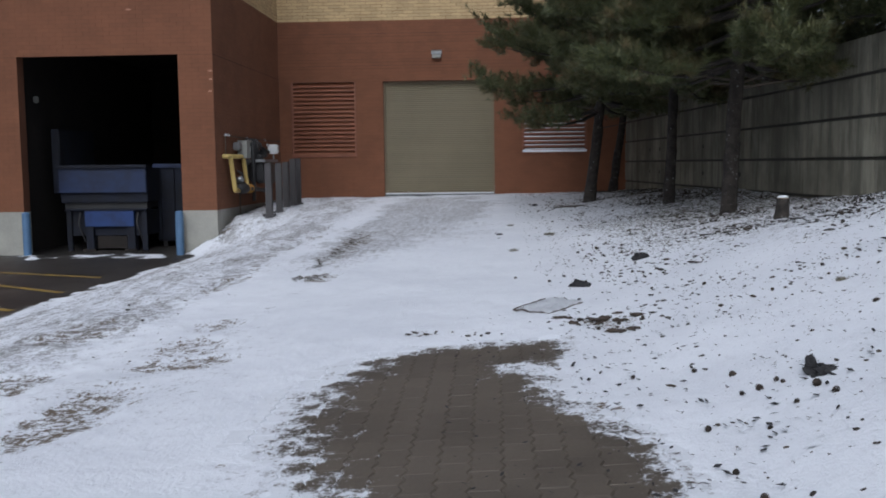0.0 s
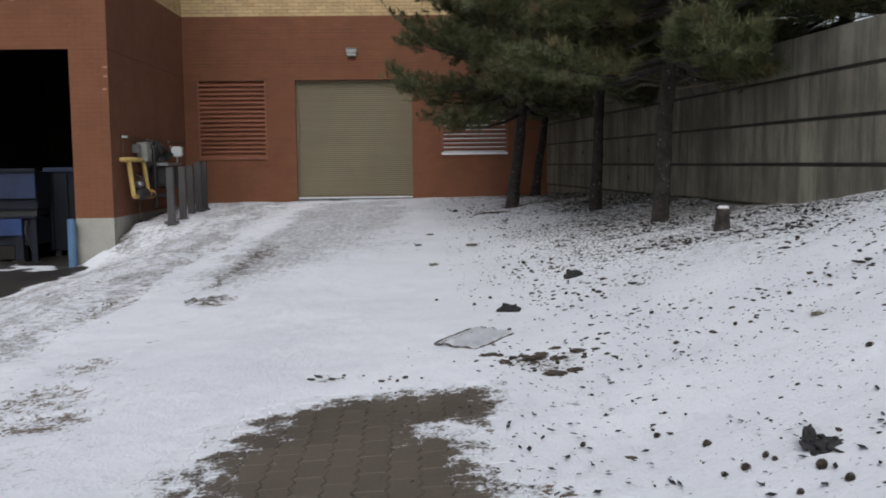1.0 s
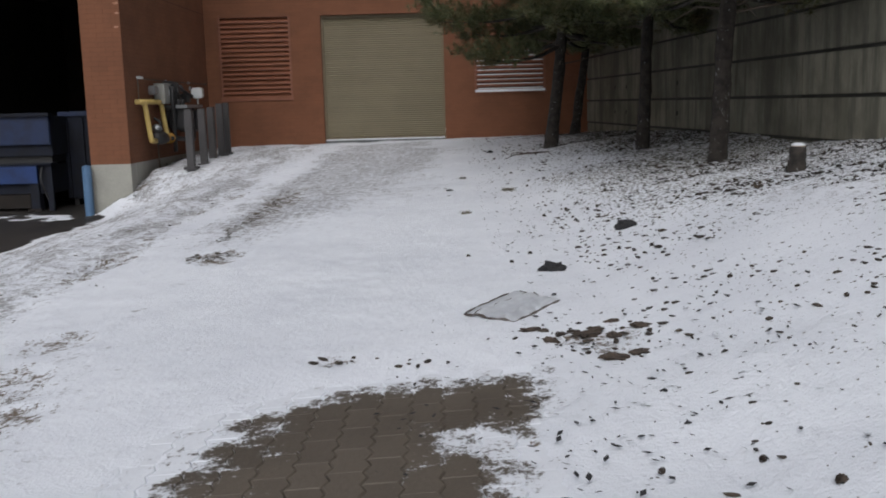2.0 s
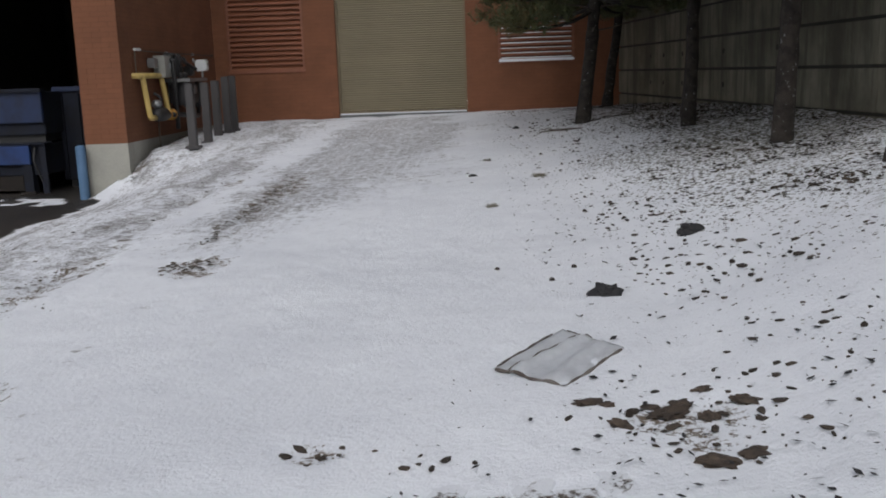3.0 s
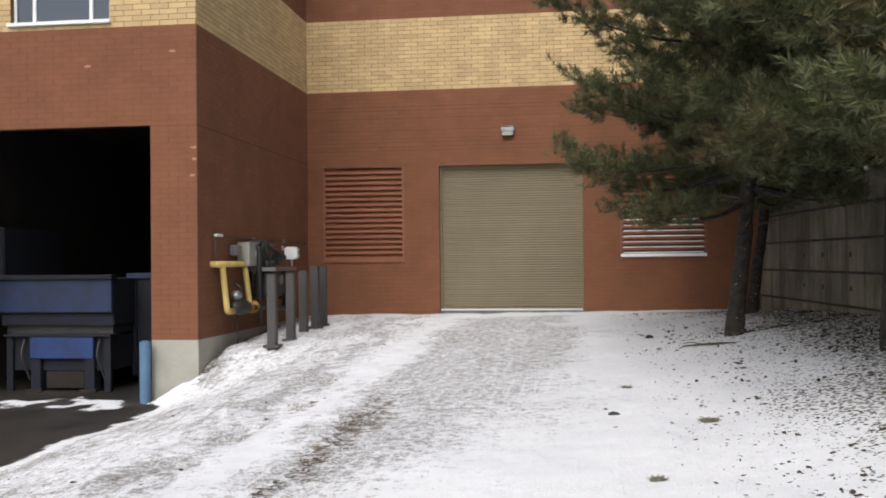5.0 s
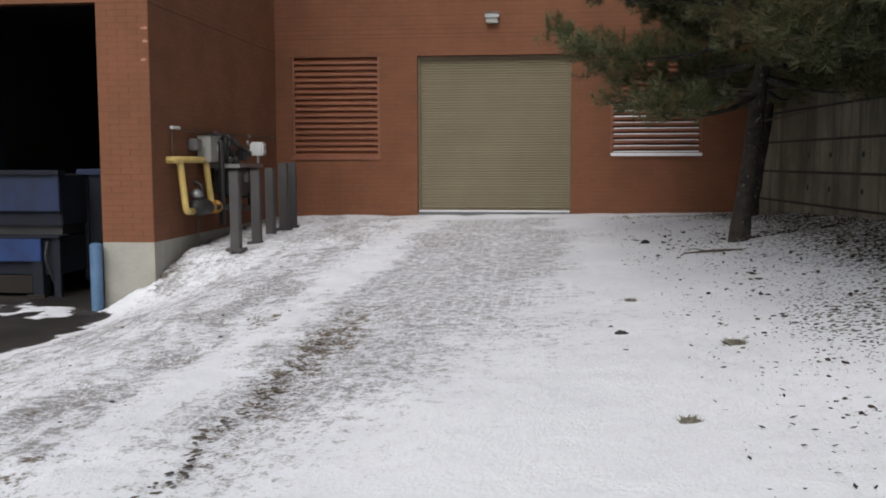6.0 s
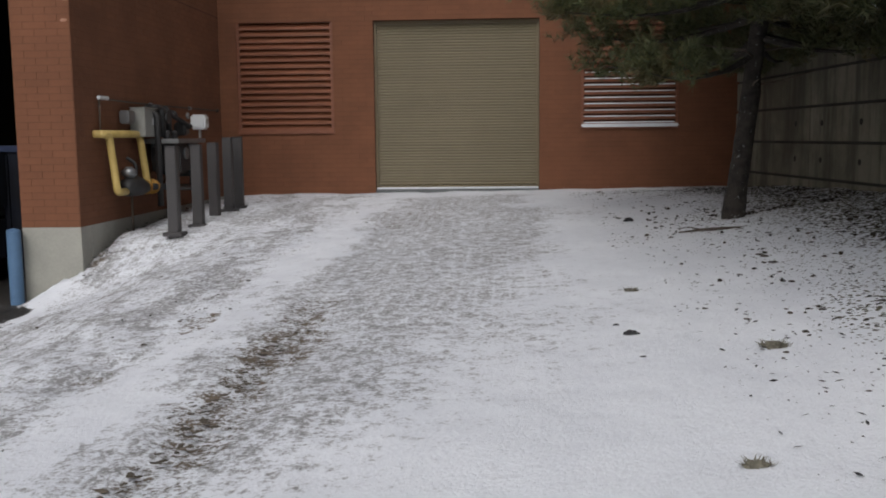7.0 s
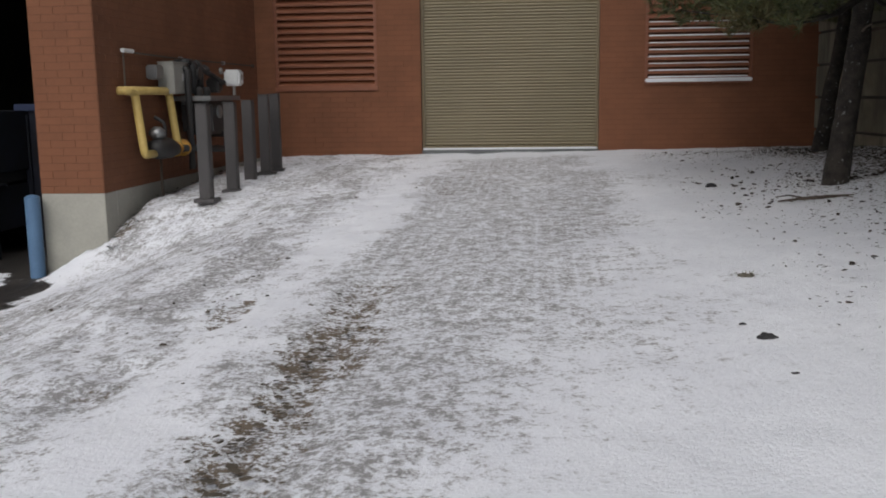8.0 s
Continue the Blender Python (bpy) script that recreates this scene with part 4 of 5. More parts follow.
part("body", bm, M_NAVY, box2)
part("rim", box((-0.66, -2.36, 1.951), (0.66, 2.26, 2.05), 0.01), M_BLUESHADED, box2, "blue rim, darkened for the bay's shade")
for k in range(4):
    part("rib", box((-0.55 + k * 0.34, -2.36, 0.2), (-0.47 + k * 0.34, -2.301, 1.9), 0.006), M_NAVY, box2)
for x in (-0.45, 0.45):
    part("skid", box((x - 0.06, -2.2, 0.0), (x + 0.06, 2.2, 0.149), 0.01), M_BLACK, box2)
# small fittings on the bay's walls
fit1 = thing("bay_lamp", (-7.79, -5.2, 2.45), "small pale fitting on the dark bay wall", "lamp")
part("housing", box((0, -0.06, -0.08), (0.10, 0.06, 0.08), 0.02), M_GREY, fit1)

# ---- lines on the lot ----
def lot_line(a, c, width):
    a, c = Vector((*a, 0)), Vector((*c, 0))
    d = (c - a).normalized() * 1.0
    s = Vector((-d.y, d.x, 0)) * width / 2
    bm = bmesh.new()
    count, rng = 14, random.Random(3)
    left = [bm.verts.new(a.lerp(c, k / count) + s * rng.uniform(0.75, 1.1) + Vector((0, 0, LOT + 0.005))) for k in range(count + 1)]
    right = [bm.verts.new(a.lerp(c, k / count) - s * rng.uniform(0.75, 1.1) + Vector((0, 0, LOT + 0.005))) for k in range(count + 1)]
    for k in range(count):
        bm.faces.new((right[k], right[k + 1], left[k + 1], left[k]))
    tagged(part("lot_line", bm, M_LINE), "worn yellow painted line on wet asphalt", "road marking", "painted lines on the lot", "structure")


lot_line((-6.3, -10.0), (-3.9, -10.95), 0.14)
lot_line((-7.0, -10.9), (-3.7, -12.95), 0.14)
lot_line((-6.0, -13.5), (-3.55, -14.8), 0.14)


# ---- pines ----
def pine(name, at, height, crown, reach, seed, lean=(0, 0), trunk_r=0.15, label="", side=None, dense=1.0):
    rng = random.Random(seed)
    nrg = np.random.RandomState(seed)
    tree = thing(name, at, label, "tree", "pines along the retaining wall")
    pts, rad = [], []
    for k in range(46):
        t = k / 45
        wob = 0.09 * math.sin(11 * t + seed) + 0.03 * math.sin(31 * t + 2 * seed)
        pts.append(Vector((lean[0] * t * (1.6 - 0.6 * t) + wob * t, lean[1] * t + 0.05 * math.cos(4 * t + seed) * t, -0.15 + (height + 0.15) * t)))
        rad.append(trunk_r * (1 - 0.85 * t) * (1.0 + max(0, 0.35 - 0.14 * k) + 0.09 * rng.uniform(-1, 1)) + 0.012)
    bm = tube(pts, rad, 18)
    for v in bm.verts:
        q = v.co * 9
        v.co += Vector((noise.noise(q), noise.noise(q + Vector((7, 0, 0))), 0)) * 0.028 * min(1, trunk_r * 8)
    part("trunk", bm, M_BARK, tree, "dark rough pine trunk", True)

    def on_trunk(z):
        t = max(0, min(0.999, (z + 0.15) / (height + 0.15))) * 45
        return pts[int(t)].lerp(pts[int(t) + 1], t - int(t)), rad[int(t)]

    shoots = []  # start, direction, length
    z = crown
    limb_no = 0
    while z < height - 0.2:
        frac = (z - crown) / (height - crown)
        out = reach * (min(1.12, 0.82 + 1.1 * frac) if frac < 0.42 else 1.12 - 0.85 * (frac - 0.42) / 0.58)
        for k in range(6 if frac < 0.6 else 4):
            az = 2 * math.pi * k / 6 + limb_no * 0.83 + rng.uniform(-0.35, 0.35)
            limb_no += 1
            length = out * rng.uniform(0.72, 1.08)
            if side is not None:
                length *= side(az, frac)
            p0, r0 = on_trunk(z + rng.uniform(-0.15, 0.15))
            room = 6.95 - 0.0735 * at[1] - at[0] - 0.35
            if room > 0 and z + at[2] < 2.9 and math.cos(az) > 0.05:
                length = min(length, room / math.cos(az))
            d = Vector((math.cos(az), math.sin(az), 0))
            rise = (rng.uniform(-0.16, 0.10) if frac < 0.12 else rng.uniform(-0.02, 0.22)) + 0.35 * frac
            lp, n_seg = [], 7
            for s in range(n_seg + 1):
                t = s / n_seg
                sag = -0.10 * length * math.sin(math.pi * t * 0.9) * (1 - frac)
                lp.append(p0 + d * length * t + Vector((rng.uniform(-0.04, 0.04), rng.uniform(-0.04, 0.04), rise * length * t * (0.4 + 0.6 * t) + sag)))
            lr = [max(0.006, min(r0 * 0.45, 0.045) * (1 - 0.88 * s / n_seg)) for s in range(n_seg + 1)]
            limb = part("limb", tube(lp, lr, 6), M_BARK, tree)
            # side twigs, with a brush of needles on each
            for s in range(int((10 + length * 15) * dense)):
                t = rng.uniform(0.2, 1.0) ** 0.8
                q = t * n_seg
                i = min(int(q), n_seg - 1)
                base = lp[i].lerp(lp[i + 1], q - i)
                yaw = rng.uniform(-1.2, 1.2) * (1.15 - 0.35 * t)
                dd = Matrix.Rotation(yaw, 3, "Z") @ d
                tw = rng.uniform(0.16, 0.50)
                dirv = (dd + Vector((0, 0, rng.uniform(-0.45, 0.9)))).normalized()
                tip = base + dirv * tw
                # a tuft: a few short shoots that fan upwards from the twig's end
                for q2 in range(3):
                    fan = (dirv * 0.6 + Vector((rng.uniform(-0.6, 0.6), rng.uniform(-0.6, 0.6), rng.uniform(0.2, 1.0)))).normalized()
                    shoots.append((tip - dirv * rng.uniform(0.0, tw * 0.7), fan, rng.uniform(0.10, 0.20)))
            shoots.append((lp[-1] - (lp[-1] - lp[-2]).normalized() * 0.1, (lp[-1] - lp[-2] + Vector((0, 0, 0.05))).normalized(), 0.3))
        z += rng.uniform(0.28, 0.38)
    # needles: thin blades in brushes round each shoot
    per = 26
    st = np.repeat(np.array([s[0] for s in shoots]), per, 0)
    dr = np.repeat(np.array([s[1] for s in shoots]), per, 0)
    ln = np.repeat(np.array([s[2] for s in shoots]), per)
    count = len(ln)
    along = nrg.rand(count)
    rnd3 = nrg.randn(count, 3)
    radial = rnd3 - dr * (rnd3 * dr).sum(1, keepdims=True)
    radial /= np.linalg.norm(radial, axis=1, keepdims=True)
    way = dr * (0.35 + 0.55 * along[:, None]) + radial * (1.0 - 0.45 * along[:, None])
    way /= np.linalg.norm(way, axis=1, keepdims=True)
    foot = st + dr * (along * ln)[:, None]
    length = (0.085 + 0.05 * nrg.rand(count))[:, None]
    tip = foot + way * length
    across = np.cross(way, nrg.randn(count, 3))
    across /= np.linalg.norm(across, axis=1, keepdims=True)
    half = 0.0062
    v = np.stack([foot - across * half, foot + across * half, tip], 1).reshape(-1, 3)
    me = bpy.data.meshes.new("needles")
    me.vertices.add(len(v))
    me.vertices.foreach_set("co", v.astype(np.float32).ravel())
    me.loops.add(len(v))
    me.loops.foreach_set("vertex_index", np.arange(len(v), dtype=np.int32))
    me.polygons.add(count)
    me.polygons.foreach_set("loop_start", np.arange(0, len(v), 3, dtype=np.int32))
    me.update(calc_edges=True)
    me.materials.append(M_NEEDLE)
    tagged(part("needles", me, None, tree, "dense dark green needle brushes"), kind="stuff")
    # bare dead twigs under the crown
    for k in range(7):
        zz = rng.uniform(0.75, 1.0) * crown + rng.uniform(-0.1, 0.25)
        p0, r0 = on_trunk(zz)
        az = rng.uniform(0, 6.28)
        d = Vector((math.cos(az), math.sin(az), 0))
        ll = rng.uniform(0.3, 1.1)
        part("dead_twig", tube([p0, p0 + d * ll * 0.5 + Vector((0, 0, 0.06)), p0 + d * ll + Vector((0, 0, rng.uniform(-0.2, 0.2)))], [0.018, 0.011, 0.004], 5), M_DEAD, tree)
    return tree


pine("pine_tree", (5.20, -7.02, ground_at(5.20, -7.02)), 8.2, 2.05, 2.35, 11, (0.62, 0.3), 0.112, "dark green pine with a leaning bare lower trunk", lambda az, frac: 1.0 - 0.16 * math.cos(az))
pine("pine_tree", (6.20, -2.95, ground_at(6.2, -2.95)), 7.5, 2.3, 2.1, 23, (0.7, 0.2), 0.10, "slim pine growing close to the brick wall", dense=1.3)
pine("pine_tree", (6.30, -10.3, ground_at(6.3, -10.3)), 8.0, 2.3, 2.7, 37, (0.15, 0.0), 0.09, "tall pine with a bare straight lower trunk", dense=1.4)
pine("pine_tree", (6.60, -13.4, ground_at(6.6, -13.4)), 8.0, 2.2, 2.9, 41, (0.25, -0.1), 0.105, "tall pine with a bare lower trunk near the wall", dense=1.7)
for x, y, h, r, k in ((9.2, -4.0, 5.5, 2.2, 52), (9.6, -8.6, 5.5, 2.3, 53), (9.7, -12.2, 5.5, 2.4, 56), (10.0, -15.8, 5.5, 2.4, 54), (10.4, -19.6, 5.5, 2.3, 55)):
    pine("pine_tree", (x, y, 2.35 + 0.10 * (x - 7)), h, 0.25, r, k, (0.1, 0.0), 0.10, "dark pine standing on the bank behind the retaining wall", dense=0.4)


# ---- stump ----
sx, sy = 6.42, -16.6
stump = thing("tree_stump", (sx, sy, ground_at(sx, sy)), "short sawn tree stump with snow on its top", "stump")
part("trunk", tube([(0, 0, -0.1), (0, 0, 0.02), (0.005, 0, 0.12), (0.01, 0, 0.24)], [0.11, 0.09, 0.075, 0.07], 16), M_BARK, stump, "", True)
part("cut_face", tube([(0.01, 0, 0.2401), (0.01, 0, 0.25)], [0.066, 0.064], 16), M_WOODCUT, stump)
part("snow_cap", tube([(0.01, 0, 0.2501), (0.01, 0, 0.268), (0.01, 0, 0.276)], [0.065, 0.052, 0.022], 16), M_SNOW, stump, "white snow cap", True)


# ---- clods, debris and cones on the snow ----
def lump(rx, ry, rz, seed, rough=0.35, sub=3):
    bm = bmesh.new()
    bmesh.ops.create_icosphere(bm, subdivisions=sub, radius=1)
    for v in bm.verts:
        k = 1 + rough * noise.noise(v.co * 1.9 + Vector((seed * 7.3, seed, 0))) + rough * 0.5 * noise.noise(v.co * 5 + Vector((0, seed * 3.1, seed)))
        v.co = Vector((v.co.x * rx * k, v.co.y * ry * k, max(v.co.z, -0.4) * rz * k))
    return bm


def clod(x, y, rx, ry, rz, seed, label):
    leafy = seed in (4, 6, 8, 9)
    bm = lump(rx * (0.75 if leafy else 1), ry * (0.75 if leafy else 1), rz * (0.7 if leafy else 1), seed, 0.55)
    if leafy:
        # matted blades and leaf edges stand out round it
        r = random.Random(seed)
        for k in range(70):
            a, d = r.uniform(0, 6.28), r.uniform(0.1, 0.9)
            foot = Vector((rx * d * math.cos(a), ry * d * math.sin(a), 0.0))
            tip = foot + Vector((rx * 0.5 * math.cos(a + r.uniform(-1, 1)), ry * 0.5 * math.sin(a + r.uniform(-1, 1)), rz * r.uniform(0.2, 1.3)))
            w = Vector((-math.sin(a), math.cos(a), 0)) * r.uniform(0.003, 0.008)
            bm.faces.new((bm.verts.new(foot - w), bm.verts.new(foot + w), bm.verts.new(tip)))
    ob = part("clod", bm, M_LEAF if leafy else M_CLOD)
    ob.location = (x, y, ground_at(x, y) + rz * 0.25 + 0.01)
    return tagged(ob, label, "clod", "dark clods on the snow")


clod(3.98, -18.50, 0.088, 0.052, 0.050, 1, "flat dark frozen clod lying on clean snow")
clod(4.72, -17.38, 0.082, 0.064, 0.062, 2, "dark lumpy clod among needles on the snow")
clod(3.42, -14.82, 0.073, 0.040, 0.031, 4, "flat dark leaf clump in the snow")
clod(4.09, -6.16, 0.060, 0.046, 0.040, 5, "small dark clod near the pine")
clod(3.45, -11.02, 0.062, 0.040, 0.034, 6, "small greyish green tuft on the snow")
clod(3.25, -12.46, 0.046, 0.030, 0.026, 7, "small dark clod on the snow")
clod(3.19, -12.18, 0.022, 0.016, 0.013, 10, "small dark clod on the snow")
clod(3.24, -13.06, 0.030, 0.018, 0.014, 11, "small dark clod on the snow")
clod(4.01, -12.98, 0.095, 0.070, 0.040, 8, "flat greyish leaf clump in the snow")
clod(5.38, -21.4, 0.062, 0.032, 0.022, 9, "low leaf clump on the snowy bank")
M_WETLEAF = worn("wet_brown_leaves", (0.085, 0.062, 0.045), (0.042, 0.032, 0.026), 0.85, coarse=18, bump=0.6, dist=0.01, vary=0.2)
for k, (x, y, r) in enumerate(((3.66, -20.24, 0.055), (3.75, -20.47, 0.050), (3.73, -20.28, 0.03), (3.95, -20.40, 0.075), (4.00, -20.33, 0.06), (4.08, -20.46, 0.04), (4.25, -20.37, 0.06), (4.02, -20.84, 0.07), (4.14, -20.80, 0.06), (4.12, -20.19, 0.05))):
    ob = part("leaf_clump", lump(r, r * 0.62, 0.016, 30 + k, 0.7), M_WETLEAF)
    ob.location = (x, y, ground_at(x, y) + 0.016)
    ob.rotation_euler = (0, 0, 0.7 * math.sin(5 * k))
    tagged(ob, "flat brown clump of wet leaves in snow", "leaf clump", "wet leaf clumps on the snow")
bx, by = 4.73, -7.98
branch = thing("fallen_branch", (bx, by, ground_at(bx, by) + 0.02), "thin brown fallen branch lying on the snow", "branch")
part("stem", tube([(-0.36, -0.10, 0.01), (-0.10, -0.02, 0.03), (0.15, 0.07, 0.035), (0.40, 0.10, 0.045)], [0.008, 0.016, 0.019, 0.012], 8), M_DEAD, branch, "", True)
part("twig", tube([(-0.08, -0.02, 0.03), (-0.22, 0.08, 0.05), (-0.34, 0.10, 0.03)], [0.010, 0.007, 0.004], 6), M_DEAD, branch)
part("twig", tube([(0.14, 0.07, 0.035), (0.22, -0.06, 0.06), (0.33, -0.10, 0.05)], [0.010, 0.007, 0.004], 6), M_DEAD, branch)

# a tangled black clump near the ramp's foot
tx, ty = 4.745, -22.95
clump = thing("debris_clump", (tx, ty, ground_at(tx, ty)), "tangled black clump of wet leaves and twigs on snow", "debris")
part("mass", lump(0.080, 0.055, 0.036, 12, 0.8), M_CLOD, clump)
part("lobe", lump(0.026, 0.026, 0.040, 13, 0.6), M_CLOD, clump).location = (-0.065, 0.02, 0.045)
rng = random.Random(8)
for k in range(7):
    a = rng.uniform(0, 6.28)
    part("twig", tube([(0.03 * math.cos(a), 0.03 * math.sin(a), 0.03), (0.10 * math.cos(a), 0.08 * math.sin(a), 0.03), (0.14 * math.cos(a + 0.5), 0.12 * math.sin(a + 0.5), 0.012)], [0.010, 0.008, 0.004], 5), M_CLOD, clump)

# a crumpled sack half under the snow
bm = bmesh.new()
n_s = 30
SACK = [Vector((-0.31, 0.09, 0)), Vector((-0.02, -0.22, 0)), Vector((0.30, 0.23, 0)), Vector((0.05, 0.60, 0))]


def on_sack(u, v):
    """A place on the cloth: u along the near edge, v across it; two long folds and a crumpled face."""
    p = (SACK[0] * (1 - u) + SACK[1] * u) * (1 - v) + (SACK[3] * (1 - u) + SACK[2] * u) * v
    fold = 0.030 * max(0, 1 - abs(u - 0.30 - 0.12 * v) / 0.10) + 0.026 * max(0, 1 - abs(u - 0.80 + 0.1 * v) / 0.12)
    rim = min(u, 1 - u, v, 1 - v)
    lift = (0.010 + fold + 0.014 * noise.noise(Vector((u * 5, v * 5, 2)))) * min(1, 0.35 + rim * 9)
    return p + Vector((0.012 * noise.noise(Vector((u * 4, v * 4, 9))), 0.012 * noise.noise(Vector((u * 4, v * 4, 5))), lift))


grid = [[bm.verts.new(on_sack(i / (n_s - 1), j / (n_s - 1))) for i in range(n_s)] for j in range(n_s)]
for j in range(n_s - 1):
    for i in range(n_s - 1):
        bm.faces.new((grid[j][i], grid[j][i + 1], grid[j + 1][i + 1], grid[j + 1][i]))
bmesh.ops.solidify(bm, geom=bm.faces[:], thickness=0.006)
sack = part("sack", bm, M_FABRIC, None, "", True)
sack.location = (3.61, -19.82, ground_at(3.61, -19.82) + 0.016)
sack.rotation_euler = (math.atan(0.022), -math.atan(0.06), 0)
for (u0, v0), (u1, v1), r in (((0.06, 0.0), (1.0, 0.0), 0.011), ((1.0, 0.0), (1.0, 0.95), 0.010), ((0.0, 0.05), (0.0, 0.85), 0.007), ((0.22, 0.02), (0.34, 0.9), 0.006), ((0.1, 0.98), (0.5, 1.0), 0.004)):
    pts = [on_sack(u0 + (u1 - u0) * k / 16, v0 + (v1 - v0) * k / 16) + Vector((0, 0, 0.003)) for k in range(17)]
    part("hem", tube(pts, [r * (0.35 + 0.65 * abs(math.sin(0.8 * k + 9 * r * 100))) for k in range(17)], 6), M_HEM, sack, "dark wet folded edge")
tagged(sack, "crumpled pale cloth sack half buried in snow", "sack")


def cone_mesh(seed):
    bm = bmesh.new()
    rng = random.Random(seed)
    for ring in range(6):
        t = ring / 5
        r = 0.030 * math.sin(0.5 + 2.3 * t) + 0.006
        for k in range(7):
            a = 2 * math.pi * (k + 0.5 * (ring % 2)) / 7
            c0 = Vector((r * math.cos(a), r * math.sin(a), 0.012 + 0.055 * t))
            o = Vector((math.cos(a), math.sin(a), 0.35)) * 0.016
            s = Vector((-math.sin(a), math.cos(a), 0)) * 0.011
            q = [bm.verts.new(c0 - o - s), bm.verts.new(c0 - o + s), bm.verts.new(c0 + o + s * 0.7), bm.verts.new(c0 + o - s * 0.7), bm.verts.new(c0 + o * 0.6 - Vector((0, 0, 0.009)))]
            bm.faces.new(q[:4])
            bm.faces.new((q[0], q[3], q[4]))
            bm.faces.new((q[1], q[4], q[2]))
            bm.faces.new((q[3], q[2], q[4]))
    tube([(0, 0, 0.0), (0, 0, 0.03), (0, 0, 0.068)], [0.018, 0.024, 0.008], 8, bm)
    return finish("pine_cone", bm, M_CONE)


CONES = [cone_mesh(k) for k in range(3)]
cone_spots = [(4.36, -22.89), (4.44, -22.91), (4.55, -22.86), (4.66, -23.11), (4.53, -23.25), (4.69, -23.29), (4.11, -23.84), (4.34, -23.43), (4.40, -22.54), (4.28, -22.25), (3.94, -22.24), (4.90, -22.28), (5.30, -22.16), (5.05, -21.03), (4.81, -20.06), (4.48, -19.52), (4.23, -20.54), (4.33, -17.68), (4.94, -15.61), (4.71, -18.46), (3.40, -17.56), (3.70, -18.03), (3.87, -17.72), (4.46, -15.42), (3.79, -20.41), (3.65, -20.26)]
rng = random.Random(77)
while len(cone_spots) < 150:
    x, y = rng.uniform(3.9, 7.3), rng.uniform(-24.5, -5)
    if rng.random() < (0.25 + 0.3 * (x - 3.9)) and x < 6.8 - 0.073 * y:
        cone_spots.append((x, y))
for k, (x, y) in enumerate(cone_spots):
    ob = new("pine_cone", CONES[k % 3])
    ob.location = (x, y, ground_at(x, y) + 0.016)
    ob.rotation_euler = (rng.uniform(0.7, 1.6), rng.uniform(-0.3, 0.3), rng.uniform(0, 6.28))
    s = rng.uniform(0.26, 0.46)
    ob.scale = (s, s, s)
    tagged(ob, "dark brown pine cone lying on the snow", "pine cone", "fallen pine cones")

# fallen needles, bark flakes and leaf scraps
rng = random.Random(5)
verts, faces = [], []


def scrap(x, y, size, lift=0.03):
    a, i = rng.uniform(0, 6.28), len(verts)
    z = ground_at(x, y) + lift
    d, s = Vector((math.cos(a), math.sin(a), rng.uniform(-0.3, 0.3))) * size, Vector((-math.sin(a), math.cos(a), rng.uniform(-0.4, 0.4))) * size * rng.uniform(0.25, 0.6)
    p = Vector((x, y, z))
    verts.extend([p - d, p + s, p + d, p - s])
    faces.append((i, i + 1, i + 2, i + 3))


# clumps of turf and leaves that stand out of the snow
ico = bmesh.new()
bmesh.ops.create_icosphere(ico, subdivisions=1, radius=1)
ico_v, ico_f = [v.co.copy() for v in ico.verts], [[v.index for v in f.verts] for f in ico.faces]
ico.free()
turf_v, turf_f = [], []


def turf(x, y, r):
    i, z = len(turf_v), ground_at(x, y) + 0.018
    a, flat_k = rng.uniform(0, 6.28), rng.uniform(0.3, 0.6)
    sx_k, sy_k = r * rng.uniform(0.8, 1.8), r * rng.uniform(0.5, 1.0)
    for v in ico_v:
        k = rng.uniform(0.65, 1.3)
        px_k, py_k = v.x * sx_k * k, v.y * sy_k * k
        turf_v.append((x + px_k * math.cos(a) - py_k * math.sin(a), y + px_k * math.sin(a) + py_k * math.cos(a), z + v.z * r * flat_k * k))
    turf_f.extend([[i + q for q in f] for f in ico_f])


made = 0
while made < 4200:
    x, y = rng.uniform(3.8, 7.8), rng.uniform(-22.5, -1.0)
    where = 0.55 * max(0, min(1, (x + 0.06 * (y + 16) - 3.9) / 1.2)) * max(0.05, min(1, (y + 22) / 4)) * (1.0 if y < -12.0 or x > 5.7 else 0.30)
    if x < 6.9 - 0.0735 * y and rng.random() < where and float(cloudy(np.array(x), np.array(y), 1.2, 61)) + rng.uniform(-0.22, 0.22) > 0.48:
        turf(x, y, rng.choice((0.007, 0.009, 0.012, 0.017, 0.026)))
        made += 1
for k in range(30):
    turf(rng.gauss(4.05, 0.25), rng.gauss(-20.5, 0.25), rng.choice((0.010, 0.016, 0.026)))
for k in range(9):
    turf(rng.gauss(2.62, 0.10), rng.gauss(-20.54, 0.05), rng.choice((0.010, 0.016, 0.024)))
for k in range(7):
    turf(rng.gauss(3.09, 0.07), rng.gauss(-20.69, 0.03), rng.choice((0.010, 0.014, 0.02)))
for k in range(420):
    turf(rng.uniform(4.1, 6.8), rng.uniform(-24.5, -19), rng.choice((0.006, 0.009, 0.013, 0.018)))
for k in range(1300):
    turf(4.15 + 2.6 * rng.random() ** 0.8, rng.uniform(-20.8, -13.5), rng.choice((0.006, 0.008, 0.012, 0.017, 0.024)))
for k in range(220):
    a, d = rng.uniform(0, 6.28), abs(rng.gauss(0, 0.8))
    turf(5.45 + d * math.cos(a), -6.7 + d * math.sin(a), rng.choice((0.010, 0.015, 0.02, 0.028)))
